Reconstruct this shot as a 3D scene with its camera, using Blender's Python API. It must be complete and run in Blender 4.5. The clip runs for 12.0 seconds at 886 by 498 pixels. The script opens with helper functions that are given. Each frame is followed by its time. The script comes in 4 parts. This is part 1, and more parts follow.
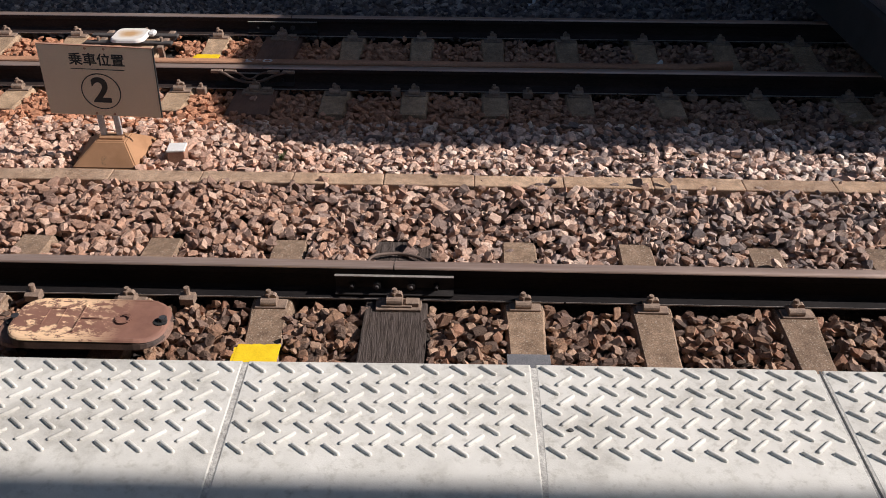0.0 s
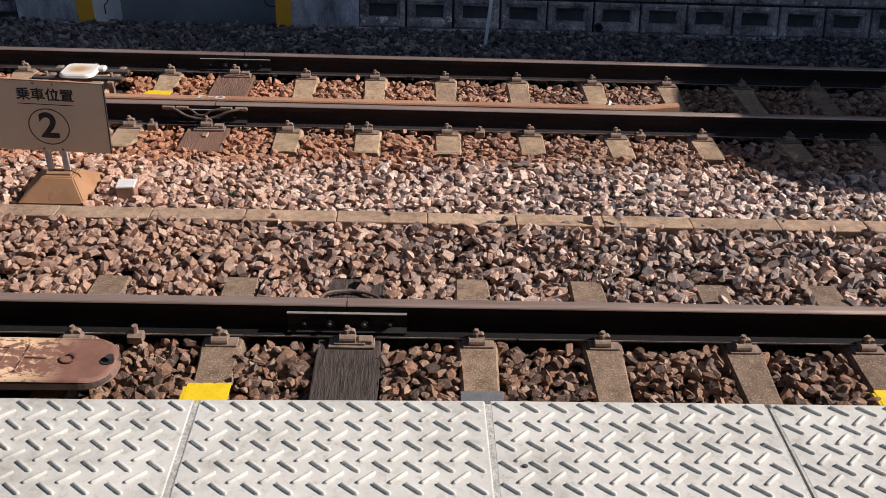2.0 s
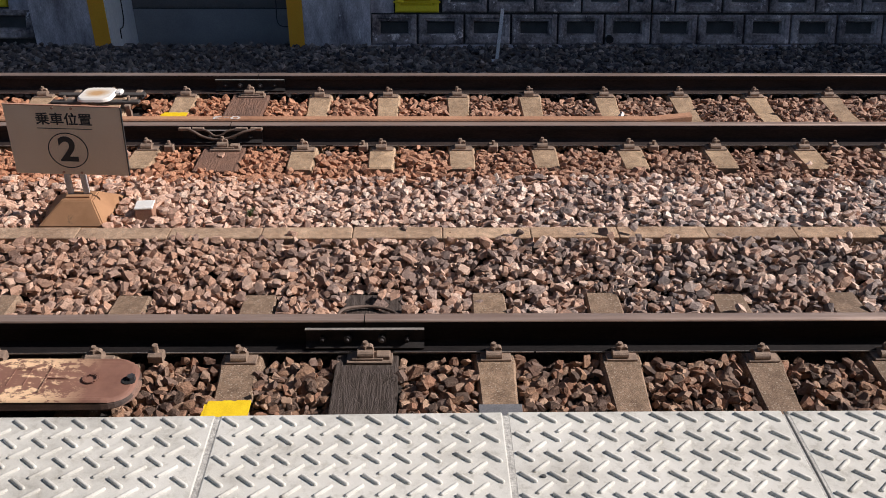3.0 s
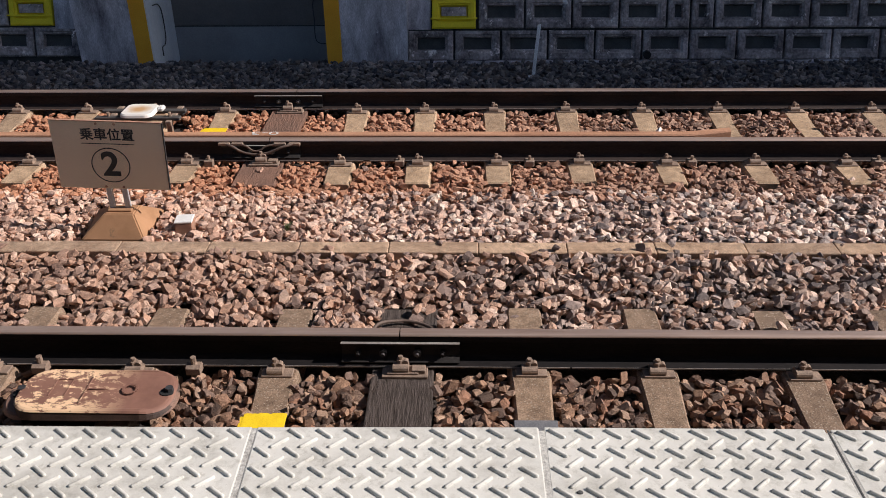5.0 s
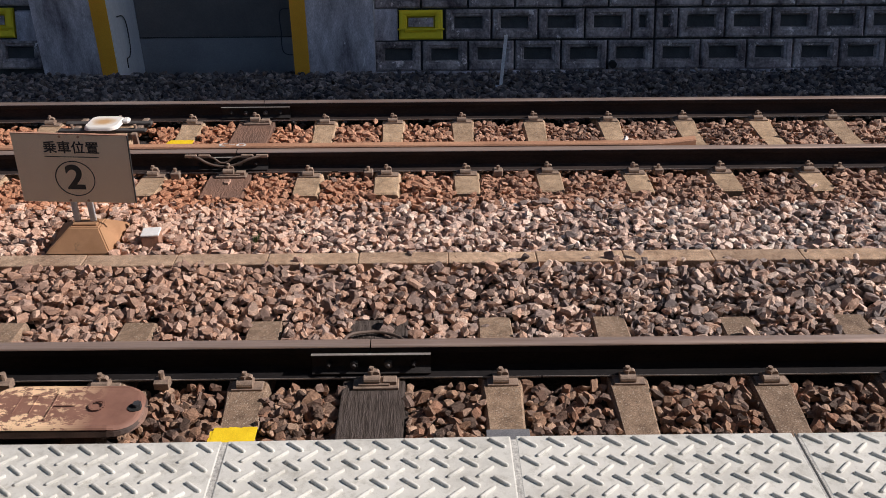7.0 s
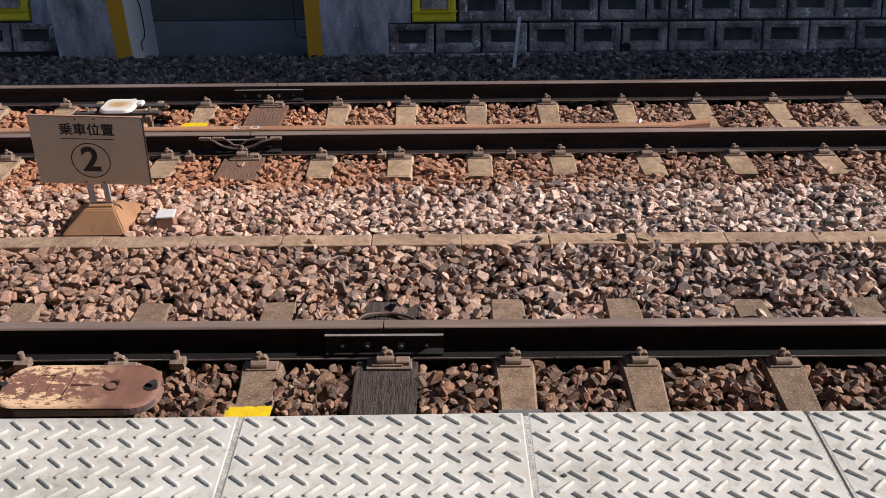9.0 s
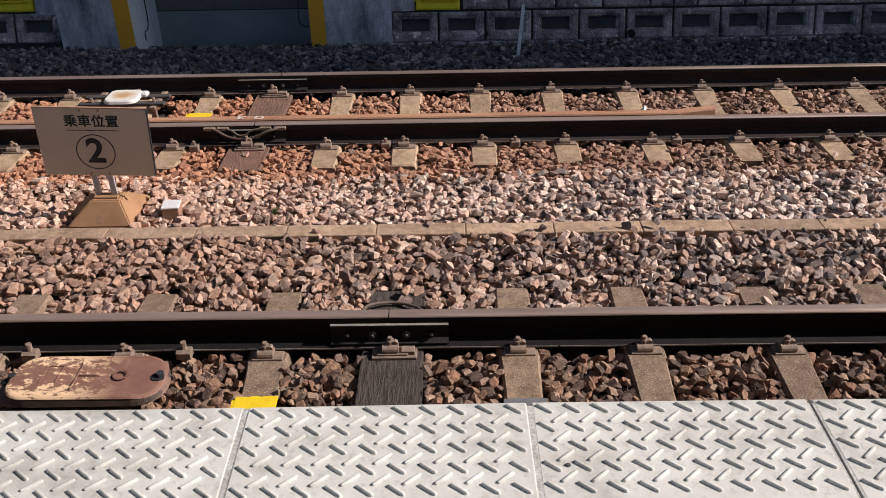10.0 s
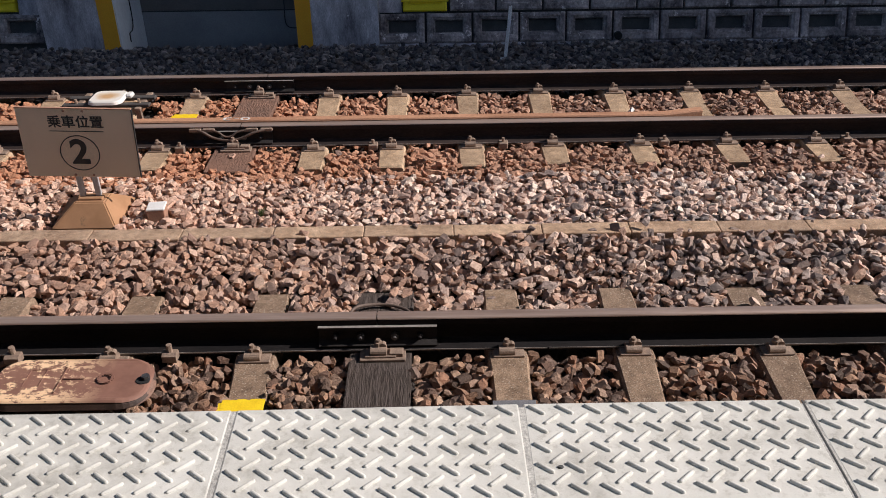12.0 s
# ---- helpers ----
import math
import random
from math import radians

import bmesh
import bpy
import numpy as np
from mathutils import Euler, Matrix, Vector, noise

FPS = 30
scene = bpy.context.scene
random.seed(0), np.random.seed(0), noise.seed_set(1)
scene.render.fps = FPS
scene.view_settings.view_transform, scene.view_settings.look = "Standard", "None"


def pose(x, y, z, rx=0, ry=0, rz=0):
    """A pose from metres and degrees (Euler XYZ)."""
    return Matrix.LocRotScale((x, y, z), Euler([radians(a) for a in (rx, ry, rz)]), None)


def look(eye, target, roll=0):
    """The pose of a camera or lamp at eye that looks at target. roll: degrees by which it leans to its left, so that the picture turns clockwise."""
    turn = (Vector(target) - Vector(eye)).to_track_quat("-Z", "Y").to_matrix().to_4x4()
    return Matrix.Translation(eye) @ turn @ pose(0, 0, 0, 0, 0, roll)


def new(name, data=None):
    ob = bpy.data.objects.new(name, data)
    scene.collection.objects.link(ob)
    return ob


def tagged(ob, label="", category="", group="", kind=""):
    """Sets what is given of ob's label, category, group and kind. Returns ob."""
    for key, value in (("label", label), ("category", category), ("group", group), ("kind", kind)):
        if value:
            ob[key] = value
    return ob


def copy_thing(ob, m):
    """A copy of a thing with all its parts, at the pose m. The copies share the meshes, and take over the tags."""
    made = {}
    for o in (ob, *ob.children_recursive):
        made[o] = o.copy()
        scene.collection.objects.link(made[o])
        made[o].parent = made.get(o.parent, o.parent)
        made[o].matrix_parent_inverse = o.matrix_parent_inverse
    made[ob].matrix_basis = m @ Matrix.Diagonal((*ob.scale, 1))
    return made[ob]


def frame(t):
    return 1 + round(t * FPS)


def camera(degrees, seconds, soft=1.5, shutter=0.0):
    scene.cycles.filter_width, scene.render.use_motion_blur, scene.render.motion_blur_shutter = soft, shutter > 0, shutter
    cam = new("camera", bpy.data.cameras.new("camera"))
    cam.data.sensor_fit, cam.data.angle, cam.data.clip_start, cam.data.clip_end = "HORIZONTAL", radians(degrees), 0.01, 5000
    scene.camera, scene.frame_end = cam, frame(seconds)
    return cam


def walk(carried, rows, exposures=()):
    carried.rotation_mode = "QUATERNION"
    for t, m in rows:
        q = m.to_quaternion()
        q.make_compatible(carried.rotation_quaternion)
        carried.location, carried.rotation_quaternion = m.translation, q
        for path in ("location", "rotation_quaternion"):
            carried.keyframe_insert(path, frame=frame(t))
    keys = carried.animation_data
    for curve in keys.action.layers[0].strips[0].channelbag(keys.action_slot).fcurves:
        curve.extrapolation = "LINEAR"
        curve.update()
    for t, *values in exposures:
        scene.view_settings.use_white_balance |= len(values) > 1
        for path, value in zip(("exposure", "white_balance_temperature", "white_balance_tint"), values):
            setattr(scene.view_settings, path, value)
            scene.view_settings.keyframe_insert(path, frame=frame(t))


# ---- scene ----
cam = camera(54.2, 12.0, soft=0.5)
PATH = [
    (0, (0.3418, -6.0315, 2.6062), (0.2939, -4.3647, 1.5018), 0.14),
    (0.5, (0.3428, -6.0308, 2.6099), (0.3499, -4.3590, 1.5121), 1.75),
    (1, (0.3432, -6.0399, 2.6082), (0.3797, -4.3439, 1.5489), 2.51),
    (1.5, (0.3408, -6.0401, 2.6069), (0.3942, -4.3266, 1.5769), 2.69),
    (2, (0.3372, -6.0418, 2.6100), (0.3976, -4.3281, 1.5806), 2.08),
    (2.5, (0.3382, -6.0470, 2.6123), (0.3815, -4.3242, 1.5973), 1.05),
    (3, (0.3402, -6.0637, 2.6202), (0.3629, -4.3322, 1.6195), 0.27),
    (3.5, (0.3437, -6.0660, 2.6167), (0.3361, -4.3437, 1.6000), -0.78),
    (3.7, (0.3335, -6.0755, 2.6279), (0.3142, -4.3569, 1.6052), -1.16),
    (5.3, (0.3381, -6.0593, 2.6087), (0.2765, -4.3075, 1.6458), -0.67),
    (5.5, (0.3367, -6.0564, 2.6064), (0.2824, -4.3092, 1.6346), -0.59),
    (6, (0.3334, -6.0583, 2.6092), (0.3055, -4.3131, 1.6326), -0.46),
    (6.5, (0.3340, -6.0640, 2.6110), (0.3320, -4.3096, 1.6508), -0.20),
    (7, (0.3377, -6.0660, 2.6149), (0.3485, -4.3054, 1.6661), -0.35),
    (8.8, (0.3341, -6.0897, 2.6191), (0.3092, -4.3419, 1.6471), -0.90),
    (9, (0.3363, -6.0865, 2.6104), (0.3176, -4.3434, 1.6301), -0.71),
    (9.5, (0.3360, -6.0841, 2.6135), (0.3141, -4.3539, 1.6104), -0.98),
    (10, (0.3415, -6.0871, 2.6185), (0.3097, -4.3577, 1.6145), -1.26),
    (10.5, (0.3264, -6.0910, 2.6181), (0.2761, -4.3476, 1.6395), -0.68),
    (11, (0.3309, -6.0907, 2.6176), (0.3018, -4.3378, 1.6550), -0.58),
    (11.5, (0.3327, -6.0800, 2.6122), (0.3334, -4.3281, 1.6473), -0.72),
    (12, (0.3318, -6.0699, 2.6020), (0.3312, -4.3376, 1.6025), -0.83),
]
EXPOSURES = [(0, 0.18), (1.5, 0.17), (2.5, 0.11), (3.5, 0.15), (5.5, 0.17), (6, 0.10), (7, 0.06), (9, 0.11), (9.5, 0.16), (10, 0.13), (10.5, 0.12), (11, 0.06), (11.5, 0.06), (12, 0.11)]
walk(cam, [(t, look(eye, target, roll)) for t, eye, target, roll in PATH], EXPOSURES)

# ---- light ----
KX, KY = 1.32, 0.04                      # run of a shadow, per metre of height, along and across the tracks
sun_elevation = math.atan(1 / math.hypot(KX, KY))
world = bpy.data.worlds.new("world")
scene.world = world
world.use_nodes = True
sky = world.node_tree.nodes.new("ShaderNodeTexSky")
sky.sky_type, sky.sun_disc = "NISHITA", False
sky.sun_elevation, sky.sun_rotation = sun_elevation, radians(89)
sky.dust_density, sky.ozone_density = 1.3, 4.0
world.node_tree.links.new(sky.outputs[0], world.node_tree.nodes["Background"].inputs["Color"])
world.node_tree.nodes["Background"].inputs["Strength"].default_value = 0.082
sun = new("sun", bpy.data.lights.new("sun", "SUN"))
sun.data.energy, sun.data.angle, sun.data.color = 5.0, radians(0.55), (1.0, 0.93, 0.90)
sun.matrix_world = look((0, 0, 0), (-KX, -KY, -1.0))


# ---- materials ----
def material(name, rough=0.8, metal=0.0):
    m = bpy.data.materials.new(name)
    m.use_nodes = True
    b = m.node_tree.nodes["Principled BSDF"]
    b.inputs["Roughness"].default_value, b.inputs["Metallic"].default_value = rough, metal
    return m, m.node_tree, b


def node(tree, kind, **inputs):
    n = tree.nodes.new(kind)
    for key, value in inputs.items():
        n.inputs[key.replace("_", " ")].default_value = value
    return n


def ramp(tree, source, stops, smooth=True):
    r = tree.nodes.new("ShaderNodeValToRGB")
    r.color_ramp.interpolation = "LINEAR" if smooth else "CONSTANT"
    while len(r.color_ramp.elements) < len(stops):
        r.color_ramp.elements.new(0.5)
    for e, (p, c) in zip(r.color_ramp.elements, stops):
        e.position, e.color = p, (*c, 1) if len(c) == 3 else c
    tree.links.new(source, r.inputs[0])
    return r.outputs[0]


def mix(tree, fac, a, b, kind="MIX"):
    n = tree.nodes.new("ShaderNodeMix")
    n.data_type, n.blend_type = "RGBA", kind
    for socket, value in ((n.inputs[0], fac), (n.inputs[6], a), (n.inputs[7], b)):
        if isinstance(value, (int, float)):
            socket.default_value = value
        elif isinstance(value, tuple):
            socket.default_value = (*value, 1)
        else:
            tree.links.new(value, socket)
    return n.outputs[2]


def grain(tree, scale, detail=6.0, rough=0.6, stretch=(1, 1, 1), coords="Object"):
    tc = tree.nodes.new("ShaderNodeTexCoord")
    mp = tree.nodes.new("ShaderNodeMapping")
    mp.inputs["Scale"].default_value = stretch
    n = node(tree, "ShaderNodeTexNoise", Scale=scale, Detail=detail, Roughness=rough)
    tree.links.new(tc.outputs[coords], mp.inputs[0])
    tree.links.new(mp.outputs[0], n.inputs["Vector"])
    return n.outputs[0]


def world_grain(tree, scale, detail=5.0, rough=0.6, stretch=(1, 1, 1)):
    g = tree.nodes.new("ShaderNodeNewGeometry")
    mp = tree.nodes.new("ShaderNodeMapping")
    mp.inputs["Scale"].default_value = stretch
    n = node(tree, "ShaderNodeTexNoise", Scale=scale, Detail=detail, Roughness=rough)
    tree.links.new(g.outputs["Position"], mp.inputs[0])
    tree.links.new(mp.outputs[0], n.inputs["Vector"])
    return n.outputs[0]


def bump(tree, shader, height, strength=0.3, distance=0.01):
    b = node(tree, "ShaderNodeBump", Strength=strength, Distance=distance)
    tree.links.new(height, b.inputs["Height"])
    tree.links.new(b.outputs[0], shader.inputs["Normal"])


def two_tone(name, low, high, scale, rough=0.85, metal=0.0, fine=180.0, depth=0.3, stretch=(1, 1, 1), spots=None, distance=0.004, speck=0.8):
    """A surface of two colours in broad clouds, with a fine grain over them and now and then a third colour in spots."""
    m, t, b = material(name, rough, metal)
    cloud = world_grain(t, scale, 6, 0.65, stretch)
    colour = ramp(t, cloud, [(0.32, low), (0.68, high)])
    small = world_grain(t, fine, 3, 0.6, stretch)
    shade = ramp(t, small, [(0.3, (0.62, 0.62, 0.62)), (0.7, (1.25, 1.25, 1.25))])
    colour = mix(t, speck, colour, shade, "MULTIPLY")
    if spots:
        where = ramp(t, world_grain(t, spots[1], 5, 0.7, stretch), [(spots[2], (0, 0, 0)), (spots[2] + 0.06, (1, 1, 1))])
        colour = mix(t, where, colour, spots[0])
    t.links.new(colour, b.inputs["Base Color"])
    bump(t, b, small, depth, distance)
    return m


def stone_material(name, tones, rust=None, red=None, single=False):
    """Crushed stone: a tone to each stone, mottled faces; rust: colour and how much of the stones it has coloured; red: a redder dust round the rail joint, its amount, and how much colour the stones keep away from it."""
    m, t, b = material(name, 0.8)
    g = t.nodes.new("ShaderNodeNewGeometry")
    step = 1.0 / len(tones)
    pick = t.nodes.new("ShaderNodeObjectInfo").outputs["Random"] if single else g.outputs["Random Per Island"]
    colour = ramp(t, pick, [(i * step, c) for i, c in enumerate(tones)], False)
    if rust:
        amount = ramp(t, world_grain(t, 1.7, 4, 0.6), [(0.35, (rust[1] * 0.4,) * 3), (0.65, (rust[1],) * 3)])
        colour = mix(t, amount, colour, rust[0])
    if red:
        sep = t.nodes.new("ShaderNodeSeparateXYZ")
        t.links.new(g.outputs["Position"], sep.inputs[0])
        add = t.nodes.new("ShaderNodeMath")
        add.operation = "MULTIPLY_ADD"
        add.inputs[1].default_value = -2.2
        t.links.new(world_grain(t, 1.1, 4, 0.6), add.inputs[0])
        t.links.new(sep.outputs["X"], add.inputs[2])
        fall = t.nodes.new("ShaderNodeMapRange")
        for key, value in (("From Min", 0.6), ("From Max", -2.4), ("To Min", 0.0), ("To Max", red[1])):
            fall.inputs[key].default_value = value
        t.links.new(add.outputs[0], fall.inputs["Value"])
        colour = mix(t, fall.outputs[0], colour, red[0])
        dull = t.nodes.new("ShaderNodeMapRange")
        for key, value in (("From Min", -0.6), ("From Max", 1.6), ("To Min", 1.0), ("To Max", red[2])):
            dull.inputs[key].default_value = value
        t.links.new(sep.outputs["X"], dull.inputs["Value"])
        tone = t.nodes.new("ShaderNodeHueSaturation")
        t.links.new(dull.outputs[0], tone.inputs["Saturation"])
        t.links.new(colour, tone.inputs["Color"])
        colour = tone.outputs["Color"]
    mott = world_grain(t, 38, 6, 0.72)
    colour = mix(t, 0.9, colour, ramp(t, mott, [(0.3, (0.60, 0.59, 0.58)), (0.68, (1.34, 1.33, 1.32))]), "MULTIPLY")
    colour = mix(t, 0.8, colour, ramp(t, world_grain(t, 150, 4, 0.7), [(0.32, (0.78, 0.78, 0.77)), (0.66, (1.20, 1.20, 1.19))]), "MULTIPLY")
    t.links.new(colour, b.inputs["Base Color"])
    bump(t, b, world_grain(t, 62, 6, 0.7), 0.8, 0.013)
    return m


M = {}
STONE = {
    "stone_gauge": ("ballast_brown", [(0.247, 0.144, 0.094), (0.343, 0.206, 0.132), (0.120, 0.073, 0.055), (0.463, 0.310, 0.217), (0.287, 0.149, 0.094), (0.072, 0.054, 0.045), (0.335, 0.227, 0.167), (0.176, 0.124, 0.102)], ((0.286, 0.144, 0.082), 0.3), None),
    "stone_mid": ("ballast_mixed", [(0.456, 0.298, 0.227), (0.629, 0.450, 0.353), (0.217, 0.157, 0.132), (0.738, 0.548, 0.438), (0.369, 0.227, 0.168), (0.118, 0.103, 0.103), (0.509, 0.314, 0.222), (0.379, 0.298, 0.266), (0.164, 0.136, 0.130)], ((0.534, 0.309, 0.196), 0.14), ((0.394, 0.215, 0.138), 0.45, 0.92)),
    "stone_pale": ("ballast_pale", [(0.657, 0.470, 0.379), (0.837, 0.640, 0.531), (0.352, 0.238, 0.197), (0.846, 0.724, 0.617), (0.543, 0.356, 0.283), (0.181, 0.153, 0.148), (0.700, 0.480, 0.368), (0.486, 0.391, 0.352), (0.791, 0.587, 0.480), (0.092, 0.092, 0.102)], ((0.621, 0.369, 0.253), 0.14), ((0.612, 0.343, 0.223), 0.42, 0.89)),
    "stone_rust": ("ballast_rusty", [(0.325, 0.192, 0.138), (0.470, 0.309, 0.231), (0.176, 0.110, 0.084), (0.340, 0.240, 0.187), (0.544, 0.360, 0.263), (0.127, 0.091, 0.080)], ((0.420, 0.205, 0.120), 0.45), ((0.520, 0.235, 0.125), 0.75, 1.0)),
    # grey tones lowered: part of the wall-side shade is painted into these stones
    "stone_shade": ("ballast_grey_shade", [(0.135, 0.120, 0.123), (0.210, 0.183, 0.177), (0.075, 0.069, 0.078), (0.360, 0.307, 0.285), (0.150, 0.117, 0.105)], None, None),
}
for key, (title, tones, rust, red) in STONE.items():
    M[key] = stone_material(title, tones, rust, red)
    M[key + "_single"] = stone_material(title + "_stone", tones, rust, red, True)
# bed colour lowered to near black, which paints the shade between loose stones
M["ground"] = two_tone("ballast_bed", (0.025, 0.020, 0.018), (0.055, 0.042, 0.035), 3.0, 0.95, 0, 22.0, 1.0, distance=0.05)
# rail sides: grimy, rusty steel, with the shade on the webs painted in too
M["rail"] = two_tone("shade_dark_rail_steel", (0.010, 0.009, 0.0095), (0.021, 0.017, 0.0165), 7.0, 0.8, 0.0, 120, 0.2, (0.3, 1, 1))
M["rail_far"] = two_tone("shade_dark_rusty_rail_steel", (0.022, 0.017, 0.016), (0.050, 0.034, 0.029), 7.0, 0.8, 0.0, 120, 0.2, (0.3, 1, 1))
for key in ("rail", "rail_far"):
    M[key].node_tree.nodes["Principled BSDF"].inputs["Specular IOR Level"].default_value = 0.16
M["fish"] = two_tone("dark_steel", (0.022, 0.020, 0.020), (0.043, 0.038, 0.036), 9.0, 0.75, 0.0, 150, 0.2)
M["fish"].node_tree.nodes["Principled BSDF"].inputs["Specular IOR Level"].default_value = 0.15
M["nut"] = two_tone("grey_brown_nut", (0.05, 0.045, 0.043), (0.09, 0.08, 0.075), 20, 0.7)
M["clip"] = two_tone("brown_grey_steel", (0.20, 0.142, 0.108), (0.38, 0.275, 0.205), 25.0, 0.65, 0.1, 220, 0.3)
# pale steel for edges that catch the sun: the highlight is in the colour
M["steel_lit_edge"] = two_tone("worn_steel_lit_edge", (0.26, 0.23, 0.21), (0.40, 0.37, 0.34), 20, 0.6, 0.2)
M["guard"] = two_tone("rusted_guard_steel", (0.36, 0.175, 0.10), (0.58, 0.31, 0.185), 6.0, 0.8, 0.1, 160, 0.3, (0.3, 1, 1))
M["paint_yellow"] = two_tone("yellow_paint", (0.82, 0.54, 0.012), (0.94, 0.66, 0.02), 14, 0.6, 0, 200, 0.15, speck=0.3)
M["wall_yellow"] = two_tone("worn_yellow_paint", (0.92, 0.69, 0.02), (0.96, 0.77, 0.03), 9, 0.7, 0, 120, 0.2, spots=((0.14, 0.12, 0.06), 20, 0.66), speck=0.3)
M["edge_yellow"] = two_tone("ochre_yellow_paint", (0.90, 0.41, 0.025), (0.95, 0.48, 0.035), 6, 0.7, 0, 120, 0.2, spots=((0.16, 0.12, 0.06), 14, 0.68), speck=0.3)
M["sign"] = two_tone("aged_cream_enamel", (0.78, 0.62, 0.44), (0.86, 0.71, 0.52), 2.0, 0.5, 0, 900, 0.02, spots=((0.34, 0.20, 0.10), 22, 0.72))
M["sign_base"] = two_tone("ochre_concrete", (0.30, 0.155, 0.075), (0.42, 0.225, 0.115), 5.0, 0.85, 0, 420, 0.12, spots=((0.22, 0.13, 0.07), 9, 0.65), speck=0.3)
M["steel"] = two_tone("galvanised_steel", (0.50, 0.49, 0.48), (0.66, 0.65, 0.64), 12, 0.55, 0.3, 160, 0.15)
M["ink"] = two_tone("black_sign_paint", (0.02, 0.02, 0.022), (0.035, 0.034, 0.033), 20, 0.6)
M["post"] = two_tone("white_post_paint", (0.80, 0.81, 0.84), (0.90, 0.91, 0.93), 10, 0.35, 0, 120, 0.08)
M["white"] = two_tone("white_enamel", (0.70, 0.68, 0.64), (0.82, 0.80, 0.77), 6, 0.45, 0, 120, 0.08, speck=0.3)
M["box_side"] = two_tone("brown_stained_post", (0.36, 0.19, 0.125), (0.48, 0.28, 0.19), 10, 0.85)
M["grey_paint"] = two_tone("dull_blue_grey_paint", (0.13, 0.13, 0.14), (0.18, 0.18, 0.19), 12, 0.75)
M["white_mark"] = two_tone("white_marking_paint", (0.60, 0.56, 0.52), (0.75, 0.72, 0.68), 30, 0.7)
M["cable"] = two_tone("brown_cable_sheath", (0.10, 0.07, 0.055), (0.16, 0.11, 0.085), 20, 0.7)
M["pipe"] = two_tone("dark_pipe", (0.05, 0.05, 0.055), (0.09, 0.09, 0.095), 20, 0.5, 0.4)
M["black"] = two_tone("black_void", (0.012, 0.012, 0.012), (0.02, 0.02, 0.02), 20, 0.9)
M["concrete_wall"] = two_tone("stained_wall_concrete", (0.115, 0.101, 0.121), (0.810, 0.769, 0.817), 1.7, 0.9, 0, 55, 0.25, (2.6, 2.6, 0.8), spots=((0.900, 0.900, 0.900), 6, 0.64))
M["niche_wall"] = two_tone("pale_niche_concrete", (0.74, 0.77, 0.82), (0.88, 0.90, 0.92), 2.0, 0.85, 0, 50, 0.2, (2, 2, 0.6), speck=0.3)
M["niche_back"] = two_tone("niche_shutter_grey", (0.280, 0.280, 0.294), (0.392, 0.392, 0.406), 1.5, 0.75, 0, 60, 0.1, speck=0.3)
M["block"] = two_tone("weathered_block_concrete", (0.084, 0.067, 0.073), (0.588, 0.504, 0.490), 5, 0.9, 0, 40, 0.6, (1, 1, 0.8), spots=((0.868, 0.784, 0.756), 11, 0.60))
M["shutter"] = two_tone("brown_grey_shutter_paint", (0.140, 0.129, 0.126), (0.210, 0.189, 0.182), 1.6, 0.7, 0, 60, 0.1, speck=0.3)
M["joint"] = two_tone("dark_joint_mortar", (0.060, 0.060, 0.060), (0.096, 0.096, 0.094), 8, 0.95)
M["mortar"] = two_tone("grey_joint_mortar", (0.40, 0.38, 0.35), (0.62, 0.60, 0.55), 30, 0.9, 0, 150, 0.5)
M["platform_body"] = two_tone("platform_concrete", (0.30, 0.29, 0.27), (0.40, 0.385, 0.36), 2, 0.9)
M["canopy"] = two_tone("grey_canopy_sheet", (0.32, 0.33, 0.33), (0.40, 0.41, 0.41), 2, 0.6, 0.2)
M["train_steel"] = two_tone("brushed_train_steel", (0.40, 0.40, 0.41), (0.48, 0.48, 0.49), 1.5, 0.35, 0.8, 90, 0.05, (0.2, 1, 1))
M["train_dark"] = two_tone("dark_underframe_paint", (0.03, 0.03, 0.032), (0.05, 0.05, 0.05), 5, 0.7)
M["train_roof"] = two_tone("grey_roof_paint", (0.22, 0.22, 0.22), (0.28, 0.28, 0.28), 3, 0.7)


def glass_material():
    m, t, b = material("tinted_window_glass", 0.06)
    b.inputs["Base Color"].default_value = (0.02, 0.025, 0.03, 1)
    b.inputs["Specular IOR Level"].default_value = 0.6
    return m


def slab_material():
    m, t, b = material("pale_platform_tile", 0.62)
    cloud = world_grain(t, 5.0, 7, 0.7)
    colour = ramp(t, cloud, [(0.30, (0.45, 0.43, 0.385)), (0.48, (0.64, 0.62, 0.565)), (0.72, (0.75, 0.73, 0.675))])
    dirt = ramp(t, world_grain(t, 34, 6, 0.75), [(0.52, (1, 1, 1)), (0.72, (0.66, 0.645, 0.61))])
    colour = mix(t, 0.9, colour, dirt, "MULTIPLY")
    speck = ramp(t, world_grain(t, 160, 2, 0.5), [(0.70, (1, 1, 1)), (0.76, (0.6, 0.59, 0.57))])
    colour = mix(t, 0.6, colour, speck, "MULTIPLY")
    t.links.new(colour, b.inputs["Base Color"])
    bump(t, b, world_grain(t, 220, 4, 0.6), 0.25, 0.002)
    return m


